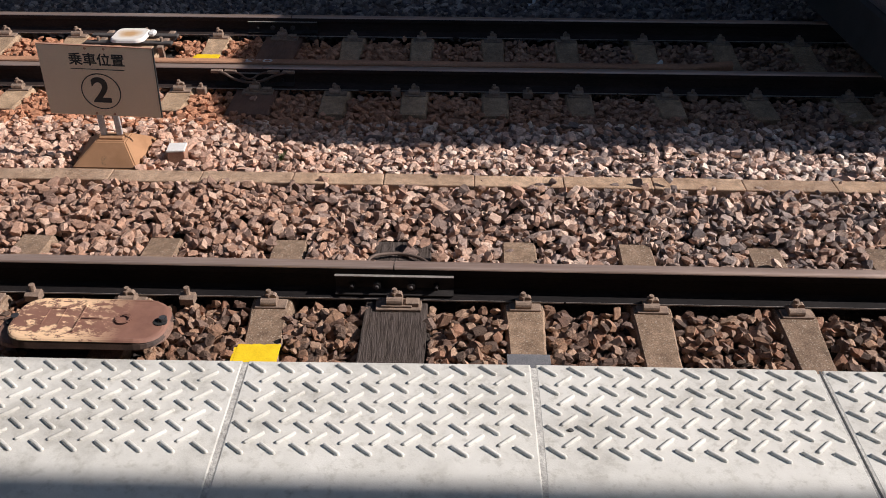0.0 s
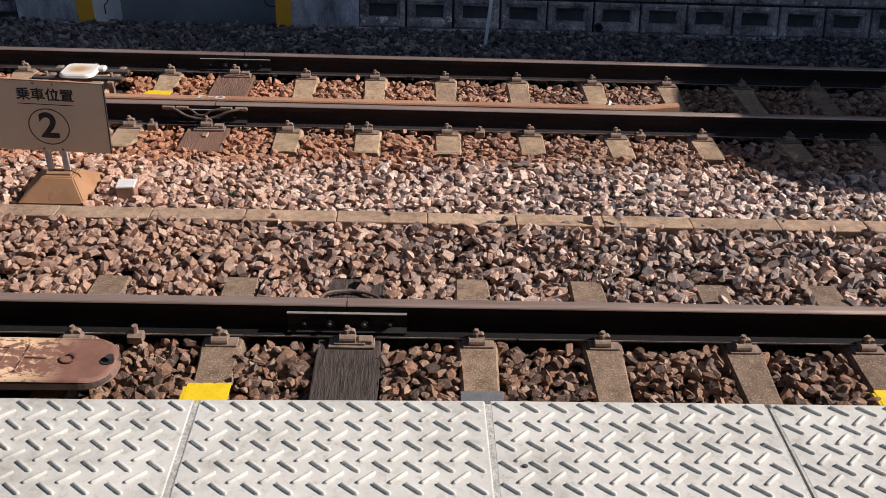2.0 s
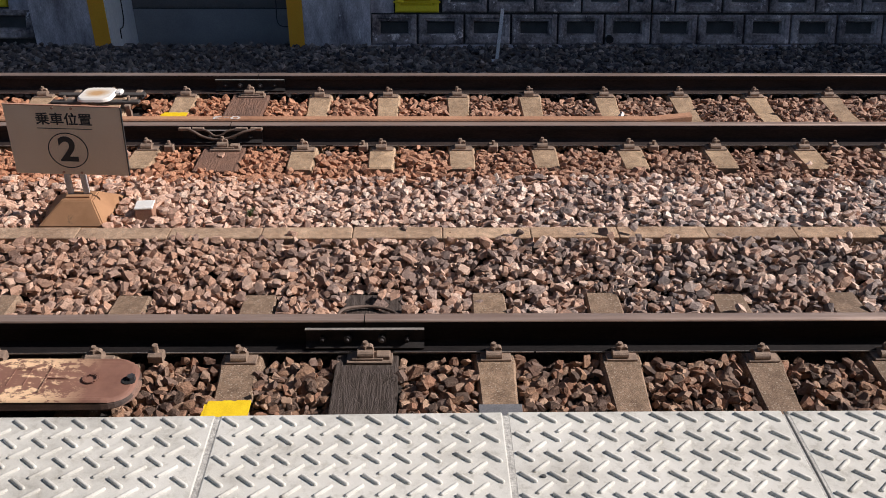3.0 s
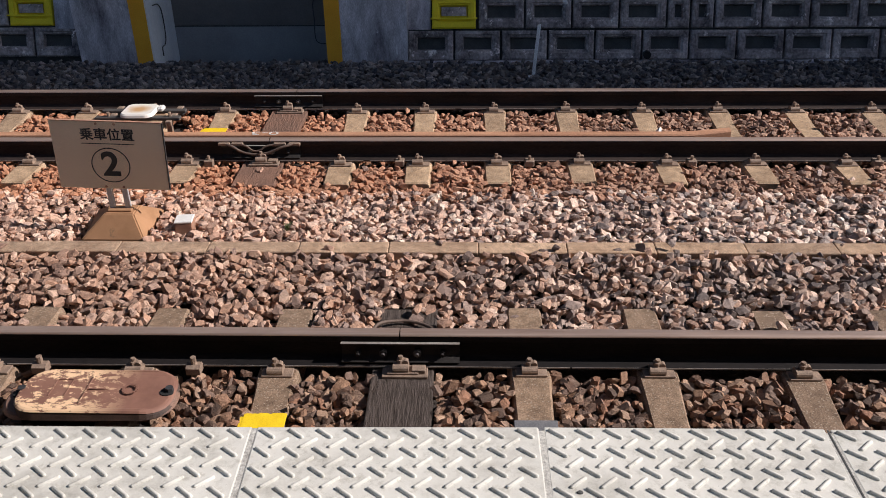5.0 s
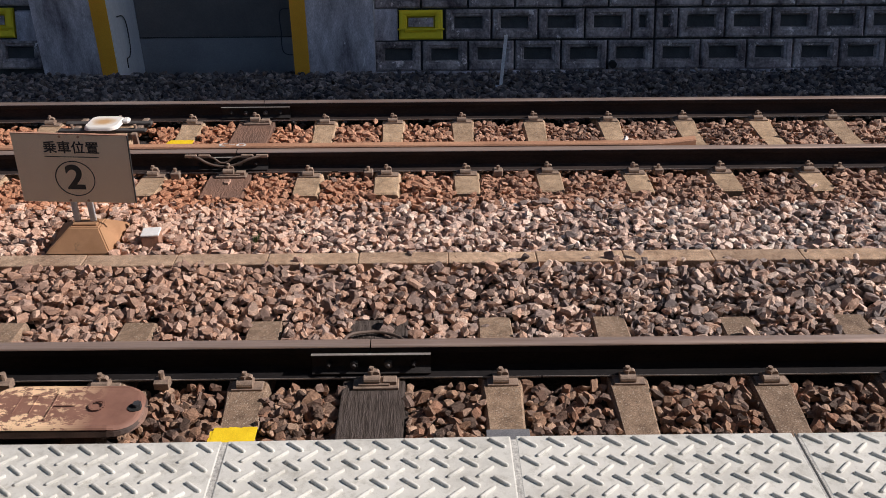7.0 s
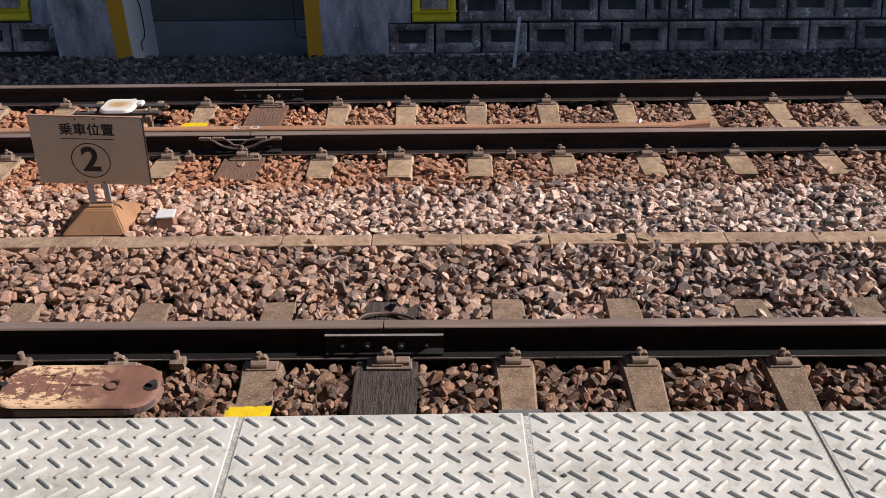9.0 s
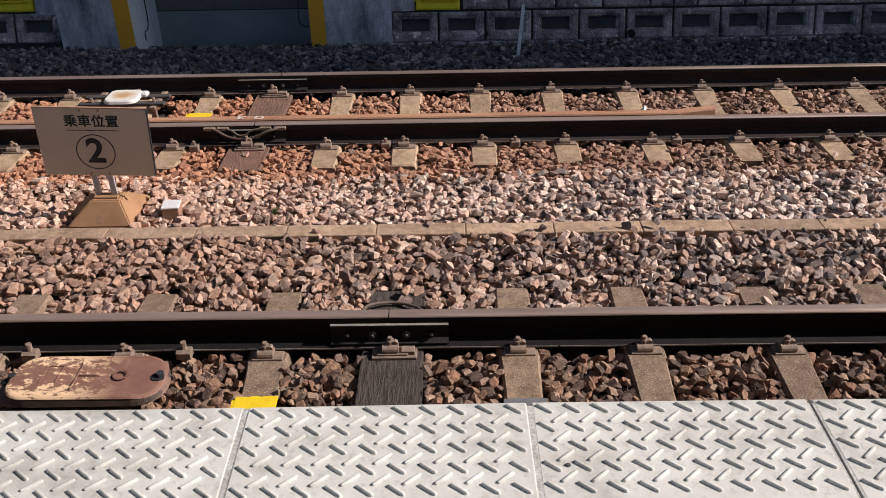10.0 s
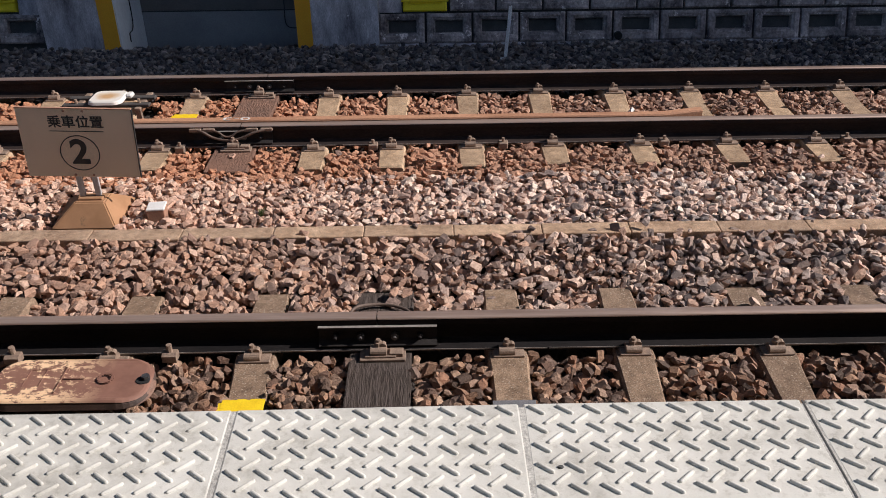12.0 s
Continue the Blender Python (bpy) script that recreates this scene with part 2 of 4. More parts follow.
def sleeper_material(name, low, high):
    m, t, b = material(name, 0.9)
    info = t.nodes.new("ShaderNodeObjectInfo")
    colour = ramp(t, world_grain(t, 4.5, 6, 0.65), [(0.3, low), (0.7, high)])
    blotch = ramp(t, world_grain(t, 17, 5, 0.7), [(0.36, (0.62, 0.60, 0.58)), (0.60, (1.12, 1.12, 1.12))])
    colour = mix(t, 0.85, colour, blotch, "MULTIPLY")
    tint = ramp(t, info.outputs["Random"], [(0.0, (0.82, 0.80, 0.78)), (1.0, (1.15, 1.12, 1.06))])
    colour = mix(t, 1.0, colour, tint, "MULTIPLY")
    vor = node(t, "ShaderNodeTexVoronoi", Scale=95.0)
    g = t.nodes.new("ShaderNodeNewGeometry")
    t.links.new(g.outputs["Position"], vor.inputs["Vector"])
    pick = ramp(t, vor.outputs["Color"], [(0.55, (0, 0, 0)), (0.75, (1, 1, 1))])
    near = ramp(t, vor.outputs["Distance"], [(0.30, (1, 1, 1)), (0.46, (0, 0, 0))])
    colour = mix(t, mix(t, 1.0, pick, near, "MULTIPLY"), colour, (0.40, 0.32, 0.245))
    small = world_grain(t, 150, 4, 0.7)
    colour = mix(t, 0.8, colour, ramp(t, small, [(0.32, (0.35, 0.33, 0.31)), (0.62, (1.25, 1.25, 1.25))]), "MULTIPLY")
    t.links.new(colour, b.inputs["Base Color"])
    bump(t, b, small, 0.6, 0.005)
    return m


def wood_material(name, dust, amount):
    m, t, b = material(name, 0.92)
    fibre = world_grain(t, 58, 6, 0.75, (1, 0.12, 1))
    colour = ramp(t, fibre, [(0.40, (0.008, 0.007, 0.007)), (0.48, (0.05, 0.041, 0.038)), (0.70, (0.12, 0.10, 0.092))])
    colour = mix(t, ramp(t, world_grain(t, 3, 3), [(0.3, (amount * 0.5,) * 3), (0.7, (amount,) * 3)]), colour, dust)
    t.links.new(colour, b.inputs["Base Color"])
    bump(t, b, fibre, 1.0, 0.02)
    return m


def rail_top_material():
    m, t, b = material("worn_rail_head", 0.3, 0.6)
    c = ramp(t, world_grain(t, 14, 5, 0.6, (0.08, 1, 1)), [(0.3, (0.42, 0.295, 0.24)), (0.7, (0.64, 0.485, 0.405))])
    t.links.new(c, b.inputs["Base Color"])
    r = ramp(t, world_grain(t, 30, 4, 0.6, (0.05, 1, 1)), [(0.3, (0.32, 0.32, 0.32)), (0.7, (0.50, 0.50, 0.50))])
    t.links.new(r, b.inputs["Roughness"])
    return m


def peeling_material(name, paint, under, edge):
    """Old paint that has flaked off rusty metal."""
    m, t, b = material(name, 0.7)
    rust = ramp(t, world_grain(t, 7, 6, 0.7), [(0.3, (under[0] * 0.65, under[1] * 0.6, under[2] * 0.6)), (0.7, under)])
    g = t.nodes.new("ShaderNodeNewGeometry")
    sep = t.nodes.new("ShaderNodeSeparateXYZ")
    t.links.new(g.outputs["Position"], sep.inputs[0])
    off = t.nodes.new("ShaderNodeMath")
    off.operation, off.inputs[1].default_value = "ADD", 2.935
    t.links.new(sep.outputs["Y"], off.inputs[0])
    away = t.nodes.new("ShaderNodeMath")
    away.operation = "ABSOLUTE"
    t.links.new(off.outputs[0], away.inputs[0])
    rim = t.nodes.new("ShaderNodeMapRange")
    for key, value in (("From Min", 0.05), ("From Max", 0.145), ("To Min", -0.04), ("To Max", 0.065)):
        rim.inputs[key].default_value = value
    t.links.new(away.outputs[0], rim.inputs["Value"])
    both = t.nodes.new("ShaderNodeMath")
    both.operation = "ADD"
    t.links.new(world_grain(t, 30, 12, 0.78, (0.6, 1, 1)), both.inputs[0])
    t.links.new(rim.outputs[0], both.inputs[1])
    flake = ramp(t, both.outputs[0], [(edge, (0, 0, 0)), (edge + 0.015, (1, 1, 1))])
    reach = t.nodes.new("ShaderNodeMapRange")
    reach.inputs["From Min"].default_value, reach.inputs["From Max"].default_value = -1.20, -1.44
    t.links.new(sep.outputs["X"], reach.inputs["Value"])
    flake = mix(t, 1.0, flake, reach.outputs[0], "MULTIPLY")
    t.links.new(mix(t, flake, rust, paint), b.inputs["Base Color"])
    bump(t, b, flake, 0.4, 0.003)
    return m


M["glass"] = glass_material()
M["slab"] = slab_material()
M["sleeper"] = sleeper_material("speckled_sleeper_concrete", (0.205, 0.138, 0.094), (0.37, 0.262, 0.186))
M["kerb"] = sleeper_material("speckled_kerb_concrete", (0.36, 0.235, 0.155), (0.60, 0.43, 0.305))
M["sleeper_tan"] = sleeper_material("tan_sleeper_concrete", (0.33, 0.225, 0.145), (0.57, 0.41, 0.275))
M["wood"] = wood_material("weathered_sleeper_wood", (0.13, 0.085, 0.06), 0.35)
M["wood_rusty"] = wood_material("rust_dusted_sleeper_wood", (0.30, 0.155, 0.10), 0.85)
M["rail_top"] = rail_top_material()
M["peeling"] = peeling_material("flaking_cream_paint_on_rust", (0.80, 0.54, 0.33), (0.27, 0.135, 0.095), 0.503)
# rust tone darkened to paint the shaded side of the antenna casing
M["casing_shade"] = two_tone("shaded_rust_casing", (0.045, 0.028, 0.022), (0.10, 0.060, 0.045), 8, 0.7)
M["balise_edge"] = two_tone("rust_brown_casing", (0.14, 0.080, 0.062), (0.25, 0.145, 0.105), 8, 0.65)


# ---- mesh helpers ----
def mesh_of(name, bm, mat, smooth=False):
    me = bpy.data.meshes.new(name)
    bm.normal_update()
    bm.to_mesh(me)
    bm.free()
    for m in mat if isinstance(mat, (list, tuple)) else [mat]:
        me.materials.append(m)
    if smooth:
        me.shade_smooth()
    return me


def part(name, bm, mat, parent=None, label="", smooth=False):
    ob = new(name, mesh_of(name, bm, mat, smooth))
    if parent:
        ob.parent = parent
    if label:
        tagged(ob, label)
    return ob


def box(x0, x1, y0, y1, z0, z1, bevel=0.0, bm=None, segments=1):
    """A box, its edges rounded by bevel."""
    bm = bm or bmesh.new()
    made = bmesh.ops.create_cube(bm, size=1.0)["verts"]
    bmesh.ops.scale(bm, vec=(x1 - x0, y1 - y0, z1 - z0), verts=made)
    bmesh.ops.translate(bm, vec=((x0 + x1) / 2, (y0 + y1) / 2, (z0 + z1) / 2), verts=made)
    if bevel:
        edges = list({e for v in made for e in v.link_edges})
        bmesh.ops.bevel(bm, geom=edges, offset=bevel, segments=segments, profile=0.5, affect="EDGES")
    return bm


def cylinder(r, h, at=(0, 0, 0), turn=None, sides=12, bevel=0.0, bm=None, top=None):
    bm = bm or bmesh.new()
    made = bmesh.ops.create_cone(bm, cap_ends=True, segments=sides, radius1=r, radius2=r if top is None else top, depth=h)["verts"]
    if bevel:
        edges = [e for e in {e for v in made for e in v.link_edges} if abs(e.verts[0].co.z - e.verts[1].co.z) < 1e-6]
        made = list({v for f in bmesh.ops.bevel(bm, geom=edges, offset=bevel, segments=1, affect="EDGES")["faces"] for v in f.verts} | {v for v in made if v.is_valid})
    m = Matrix.Translation(at) @ (turn or Matrix())
    bmesh.ops.transform(bm, matrix=m, verts=made)
    return bm


def extrude(points, x0, x1, bm=None):
    """A section, points of (y, z) in order, drawn along x."""
    bm = bm or bmesh.new()
    a = [bm.verts.new((x0, y, z)) for y, z in points]
    b = [bm.verts.new((x1, y, z)) for y, z in points]
    n = len(points)
    for i in range(n):
        bm.faces.new((a[i], a[(i + 1) % n], b[(i + 1) % n], b[i]))
    bm.faces.new(a[::-1])
    bm.faces.new(b)
    bmesh.ops.recalc_face_normals(bm, faces=bm.faces)
    return bm


def rounded_plate(cx, cy, w, d, z0, z1, r, taper=0.0, steps=6, bm=None):
    """A plate with round corners, its top smaller by taper all round."""
    bm = bm or bmesh.new()
    rings = []
    for z, s in ((z0, 0.0), (z1 - min(0.012, (z1 - z0) / 3), taper * 0.7), (z1, taper + 0.008)):
        ring = []
        for q, (sx, sy) in enumerate(((1, 1), (-1, 1), (-1, -1), (1, -1))):
            for k in range(steps + 1):
                a = (q + k / steps) * math.pi / 2
                ring.append(bm.verts.new((cx + sx * (w / 2 - r) + (r - s) * math.cos(a), cy + sy * (d / 2 - r) + (r - s) * math.sin(a), z)))
        rings.append(ring)
    n = len(rings[0])
    for lo, hi in zip(rings, rings[1:]):
        for i in range(n):
            bm.faces.new((lo[i], lo[(i + 1) % n], hi[(i + 1) % n], hi[i]))
    bm.faces.new(rings[-1])
    bm.faces.new(rings[0][::-1])
    return bm


def tube(points, r, sides=8, bm=None):
    """A round bar or cable along points."""
    bm = bm or bmesh.new()
    pts = [Vector(p) for p in points]
    rings = []
    for i, p in enumerate(pts):
        way = (pts[min(i + 1, len(pts) - 1)] - pts[max(i - 1, 0)]).normalized()
        side = way.cross(Vector((0.13, 0.21, 0.97))).normalized()
        up = side.cross(way)
        rings.append([bm.verts.new(p + r * (math.cos(a) * side + math.sin(a) * up)) for a in (k * math.tau / sides for k in range(sides))])
    for lo, hi in zip(rings, rings[1:]):
        for i in range(sides):
            bm.faces.new((lo[i], lo[(i + 1) % sides], hi[(i + 1) % sides], hi[i]))
    bm.faces.new(rings[0][::-1])
    bm.faces.new(rings[-1])
    bmesh.ops.recalc_face_normals(bm, faces=bm.faces)
    return bm


def curve_points(ctrl, n=8):
    """Points on a smooth line through ctrl."""
    p = [Vector(c) for c in ctrl]
    p = [2 * p[0] - p[1]] + p + [2 * p[-1] - p[-2]]
    out = []
    for i in range(1, len(p) - 2):
        for k in range(n):
            u = k / n
            a, b, c, d = p[i - 1 : i + 3]
            out.append(0.5 * (2 * b + (c - a) * u + (2 * a - 5 * b + 4 * c - d) * u * u + (3 * b - a - 3 * c + d) * u ** 3))
    return out + [p[-2]]


def empty(name, m=None):
    ob = new(name)
    ob.empty_display_size = 0.1
    if m:
        ob.matrix_basis = m
    return ob


# ---- the plan ----
RAIL_A, RAIL_B, RAIL_C, RAIL_D = -3.647, -2.515, 0.0, 1.132    # lines of the four rails
NEAR_MID, FAR_MID = (RAIL_A + RAIL_B) / 2, (RAIL_C + RAIL_D) / 2
HEAD = 0.184                                                    # top of the rails
LIFT, TALL = 0.036, 0.902                                       # the far track lies higher, on lower rails
FAR_HEAD = LIFT + HEAD * TALL
DECK, EDGE = 1.319, -4.55                                       # platform: height, edge
WALL, FOOT, BATTER = 2.83, -0.09, 0.30                          # retaining wall: line at its foot, height there, lean
NEAR_SLEEPERS = [-5.2, -4.57, -3.94, -3.32, -2.68, -2.04, -1.32, -0.605, 0.65, 1.27, 1.975, 2.61, 3.25, 3.89, 4.53, 5.17, 5.8]
FAR_SLEEPERS = [-5.45, -4.83, -4.21, -3.59, -2.98, -2.37, -1.77, -0.62, -0.037, 0.553, 1.167, 1.81, 2.457, 3.11, 3.75, 4.39, 5.03, 5.67]


def wall_y(z):
    return WALL + BATTER * (z - FOOT)


# ---- ground ----
g = bmesh.new()
bmesh.ops.create_grid(g, x_segments=60, y_segments=60, size=1500.0)
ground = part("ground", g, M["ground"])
ground.location.z = -0.33
tagged(ground, "brown earth and crushed stone bed under the tracks", "ground", kind="structure")
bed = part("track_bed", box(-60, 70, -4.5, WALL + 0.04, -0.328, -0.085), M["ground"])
tagged(bed, "compacted stone bed below the loose ballast, darkened for shaded gaps", "track bed", kind="structure")


# ---- platform ----
def platform():
    body = part("platform", box(-40, 60, -12.0, EDGE - 0.12, -0.329, DECK - 0.085), M["platform_body"])
    tagged(body, "grey concrete platform body beside the near track", "platform", kind="structure")
    floor_bm = box(-40, 60, -12.0, EDGE - 0.62, DECK - 0.083, DECK - 0.002)
    tagged(part("platform_floor", floor_bm, M["platform_body"]), "plain grey concrete platform floor in the shade", "floor", kind="structure")
    left = part("edge_course_far", box(-40, -3.46, EDGE - 0.615, EDGE, DECK - 0.083, DECK - 0.001), M["slab"])
    tagged(left, "pale concrete platform edge course", "edge course", kind="structure")
    right = part("edge_course_on", box(5.0, 60, EDGE - 0.615, EDGE, DECK - 0.083, DECK - 0.001), M["slab"])
    tagged(right, "pale concrete platform edge course", "edge course", kind="structure")
    seat = part("edge_bedding", box(-3.46, 5.0, EDGE - 0.6, EDGE - 0.012, DECK - 0.083, DECK - 0.0012), M["mortar"])
    tagged(seat, "grey-brown mortar bed between the platform edge slabs", "mortar bed", kind="structure")


def edge_slab():
    """One tread slab of the platform edge; its origin is the far left corner of its top."""
    w, d = 0.6405, 0.61
    slab = part("edge_slab", box(0.004, w, -d, 0, -0.07, 0, 0.004, segments=2), M["slab"])
    tread = bmesh.new()
    for row in range(9):
        back = row % 2 == 0
        y = -0.0250 - 0.0301 * row
        for k in range(10 if back else 9):
            x = (0.0325 if back else 0.0645) + 0.0641 * k
            lean = radians(-39 if back else 41)
            half, r, h = (0.0232, 0.0046, 0.0060) if back else (0.0240, 0.0044, 0.0052)
            # a low round-ended rib
            rings = []
            for s, z in ((1.0, -0.001), (0.93, h * 0.45), (0.72, h * 0.8), (0.40, h)):
                ring = []
                for e in (1, -1):
                    for q in range(5):
                        a = (q / 4 - 0.5) * math.pi
                        px, py = e * (half - r + r * s * math.cos(a)), e * r * s * math.sin(a)
                        ring.append(tread.verts.new((x + px * math.cos(lean) - py * math.sin(lean), y + px * math.sin(lean) + py * math.cos(lean), z)))
                rings.append(ring)
            n = len(rings[0])
            for lo, hi in zip(rings, rings[1:]):
                for i in range(n):
                    tread.faces.new((lo[i], lo[(i + 1) % n], hi[(i + 1) % n], hi[i]))
            tread.faces.new(rings[-1])
    part("tread_ribs", tread, M["slab"], slab, "raised herringbone anti-slip ribs", smooth=True)
    return slab


platform()
first = edge_slab()
tagged(first, "pale grey concrete platform edge slab with raised tread ribs", "edge slab", "platform edge slabs")


SLAB_ENDS = [-3.46, -2.795, -2.13, -1.468, -0.804, -0.1425, 0.503, 1.139, 1.775, 2.411, 3.047, 3.683, 4.319, 4.955]


def slab_pose(i):
    """The slabs bend away a little to the left, sit unevenly by a millimetre or two, and differ in length."""
    x, on = SLAB_ENDS[i], SLAB_ENDS[i + 1]
    swing = 0.013 if x < 0.4 else 0.003
    m = pose(x, EDGE + swing * (x - 0.5) + 0.001 * math.sin(i * 2.3), DECK + 0.001 * math.sin(i * 1.7), 0, 0, math.degrees(swing))
    return m @ Matrix.Diagonal(((on - x) / 0.6475, 1, 1, 1))


for i in range(1, len(SLAB_ENDS) - 1):
    copy_thing(first, slab_pose(i))
first.matrix_basis = slab_pose(0)


for x in SLAB_ENDS[7:-1]:
    swing = 0.003
    crack = part("joint_crack", box(-0.0035, 0.0005, -0.61, -0.004, -0.0018, -0.0002), M["joint"])
    crack.matrix_basis = pose(x, EDGE + swing * (x - 0.5), DECK, 0, 0, math.degrees(swing))
    tagged(crack, "dark crack along the mortar joint of the platform edge", "joint crack", "joint cracks", "structure")
spot = part("gum_spot", cylinder(0.007, 0.003, (0, 0, 0), Matrix.Diagonal((1.0, 0.75, 1, 1)), 14, top=0.005), M["joint"])
spot.location = (0.567, -4.752, 1.3205)
tagged(spot, "flat dark spot of dirt stuck to the platform slab", "dirt spot")


def canopy():
    """The platform roof over the camera, whose edge shades the platform."""
    rim = EDGE - 0.352 + KY * 4.1
    roof = empty("platform_canopy", pose(0, 0, 0))
    tagged(roof, "grey sheet-metal platform canopy on steel posts", "canopy")
    part("roof_deck", box(-40, 60, -11.5, rim, DECK + 4.12, DECK + 4.22), M["canopy"], roof)
    part("fascia", box(-40, 60, rim - 0.06, rim + 0.0, DECK + 4.0, DECK + 4.118), M["canopy"], roof)
    for k in range(-3, 6):
        part("post", box(k * 9 - 4.1, k * 9 - 3.9, -8.6, -8.4, DECK - 0.002, DECK + 4.12, 0.01), M["steel"], roof)


canopy()


# ---- rails ----
def rail_section(y):
    half = [(0.0725, 0.008), (0.0725, 0.020), (0.024, 0.036), (0.010, 0.050), (0.0083, 0.122), (0.013, 0.134), (0.0325, 0.142), (0.0325, 0.170), (0.029, 0.180), (0.020, HEAD)]
    return [(y + a, z) for a, z in half] + [(y - a, z) for a, z in reversed(half)]


HEAD_FACE = [(0.0332, 0.172), (0.0318, 0.1772), (0.027, 0.1822), (0.016, 0.1856), (0.0, 0.1868), (-0.016, 0.1856), (-0.027, 0.1822), (-0.0318, 0.1772), (-0.0332, 0.172), (-0.018, 0.170), (0.018, 0.170)]


def rail(y, spans, joint=None, label="", near=-1, lift=0.0, tall=1.0):
    """A running rail in lengths, with splice bars at its joint."""
    thing = empty("rail", pose(0, y, lift) @ Matrix.Diagonal((1, 1, tall, 1)))
    tagged(thing, label, "rail", "running rails")
    for x0, x1 in spans:
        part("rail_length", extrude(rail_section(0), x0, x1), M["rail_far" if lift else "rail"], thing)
        cap = extrude(HEAD_FACE, x0, x1)
        edge = bmesh.new()
        step = random.Random(int(y * 50) + 60)
        x = max(x0, -7.0)
        while x < min(x1, 7.0):
            run = step.uniform(0.3, 1.6)
            box(x, min(x + run, x1), near * 0.0738 if near > 0 else -0.0738, -0.0715 if near < 0 else 0.0715, 0.0125, 0.0205, bm=edge)
            x += run + step.choice((0.0, 0.01, 0.05))
        # thin pale strips paint the bright line along the lit foot edge
        part("foot_edge", edge, M["steel_lit_edge"], thing, "pale strip painted as the lit edge of the rail foot")
        part("running_face", cap, M["rail_top"], thing, "worn shiny running surface")
    if joint is not None:
        for side in (-1, 1):
            sec = [(0.012, 0.046), (0.060, 0.030), (0.064, 0.038), (0.030, 0.060), (0.030, 0.118), (0.050, 0.128), (0.052, 0.137), (0.033, 0.139), (0.012, 0.130)]
            bar = part("splice_bar", extrude([(side * a, z) for a, z in sec], joint - 0.293, joint + 0.295), M["fish"], thing, "dark steel splice bar")
            # lighter strip paints the sunlit top ledge of the dark bar
            part("bar_lip", box(joint - 0.293, joint + 0.295, min(side * 0.036, side * 0.053), max(side * 0.036, side * 0.053), 0.1385, 0.1415), M["steel_lit_edge"], bar)
            for dx in (-0.21, -0.085, 0.085, 0.21):
                b = cylinder(0.021 if abs(dx) < 0.1 else 0.015, 0.024, (joint + dx, side * 0.044, 0.082), Matrix.Rotation(radians(90), 4, "X"), 6)
                cylinder(0.009, 0.03, (joint + dx, side * 0.056, 0.082), Matrix.Rotation(radians(90), 4, "X"), 8, bm=b)
                part("nut", b, M["nut"] if abs(dx) < 0.1 else M["fish"], bar)
    return thing


rail(RAIL_A, [(-50, 60)], None, "brown rusty running rail close under the platform edge")
rail(RAIL_B, [(-50, -0.003), (0.003, 60)], 0.0, "brown rusty running rail with a bolted joint")
rail(RAIL_C, [(-50, -1.163), (-1.157, 60)], -1.23, "brown rusty running rail with a wired joint", lift=LIFT, tall=TALL)
rail(RAIL_D, [(-50, -1.153), (-1.147, 60)], -1.228, "brown rusty running rail near the retaining wall", lift=LIFT, tall=TALL)


# ---- sleepers ----
def clip_parts(parent, y, side, z=0.0):
    """The fastener on one side of a rail: plate, coiled spring clip, bolt, nut."""
    c = y + side * 0.098
    sec = [(-0.034, 0.020), (-0.030, 0.034), (-0.010, 0.044), (0.012, 0.046)]
    sec += [(0.014 + 0.022 * math.sin(a), 0.024 + 0.022 * math.cos(a)) for a in (k * math.pi / 6 for k in range(1, 7))]
    sec += [(-0.034, 0.006)]
    p = part("rail_clip", extrude([(c + side * a, z + b) for a, b in sec], -0.046, 0.032), M["clip"], parent, "spring steel rail clip")
    part("clip_plate", box(-0.075, 0.080, min(c - side * 0.03, c + side * 0.040), max(c - side * 0.03, c + side * 0.040), z, z + 0.012, 0.003), M["clip"], parent)
    b = cylinder(0.021, 0.020, (-0.008, c - side * 0.008, z + 0.056), None, 6)
    cylinder(0.012, 0.030, (-0.008, c - side * 0.008, z + 0.066), None, 10, bm=b)
    cylinder(0.015, 0.026, (0.016, c - side * 0.004, z + 0.050), Matrix.Rotation(radians(90), 4, "X"), 10, bm=b)
    part("bolt", b, M["clip"], p)


def concrete_sleeper(mat, half):
    """A prestressed sleeper across x = 0, twice half long, higher under the rails."""
    s = empty("concrete_sleeper")
    bm = bmesh.new()
    stations = [(-half, -0.012, 0.088), (0.014 - half, -0.002, 0.092), (-0.72, 0.0, 0.098), (-0.43, 0.0, 0.100), (-0.36, -0.012, 0.094), (-0.15, -0.030, 0.088), (0.15, -0.030, 0.088), (0.36, -0.012, 0.094), (0.43, 0.0, 0.100), (0.72, 0.0, 0.098), (half - 0.014, -0.002, 0.092), (half, -0.012, 0.088)]
    rings = []
    for y, z, w in stations:
        rings.append([bm.verts.new(v) for v in ((-w - 0.025, y, -0.16), (-w, y, z - 0.012), (-w + 0.010, y, z), (w - 0.010, y, z), (w, y, z - 0.012), (w + 0.025, y, -0.16))])
    for lo, hi in zip(rings, rings[1:]):
        for i in range(6):
            bm.faces.new((lo[i], lo[(i + 1) % 6], hi[(i + 1) % 6], hi[i]))
    bm.faces.new(rings[0])
    bm.faces.new(rings[-1][::-1])
    bmesh.ops.recalc_face_normals(bm, faces=bm.faces)
    part("beam", bm, mat, s)
    for y in (-0.566, 0.566):
        for side in (-1, 1):
            clip_parts(s, y, side)
    return s


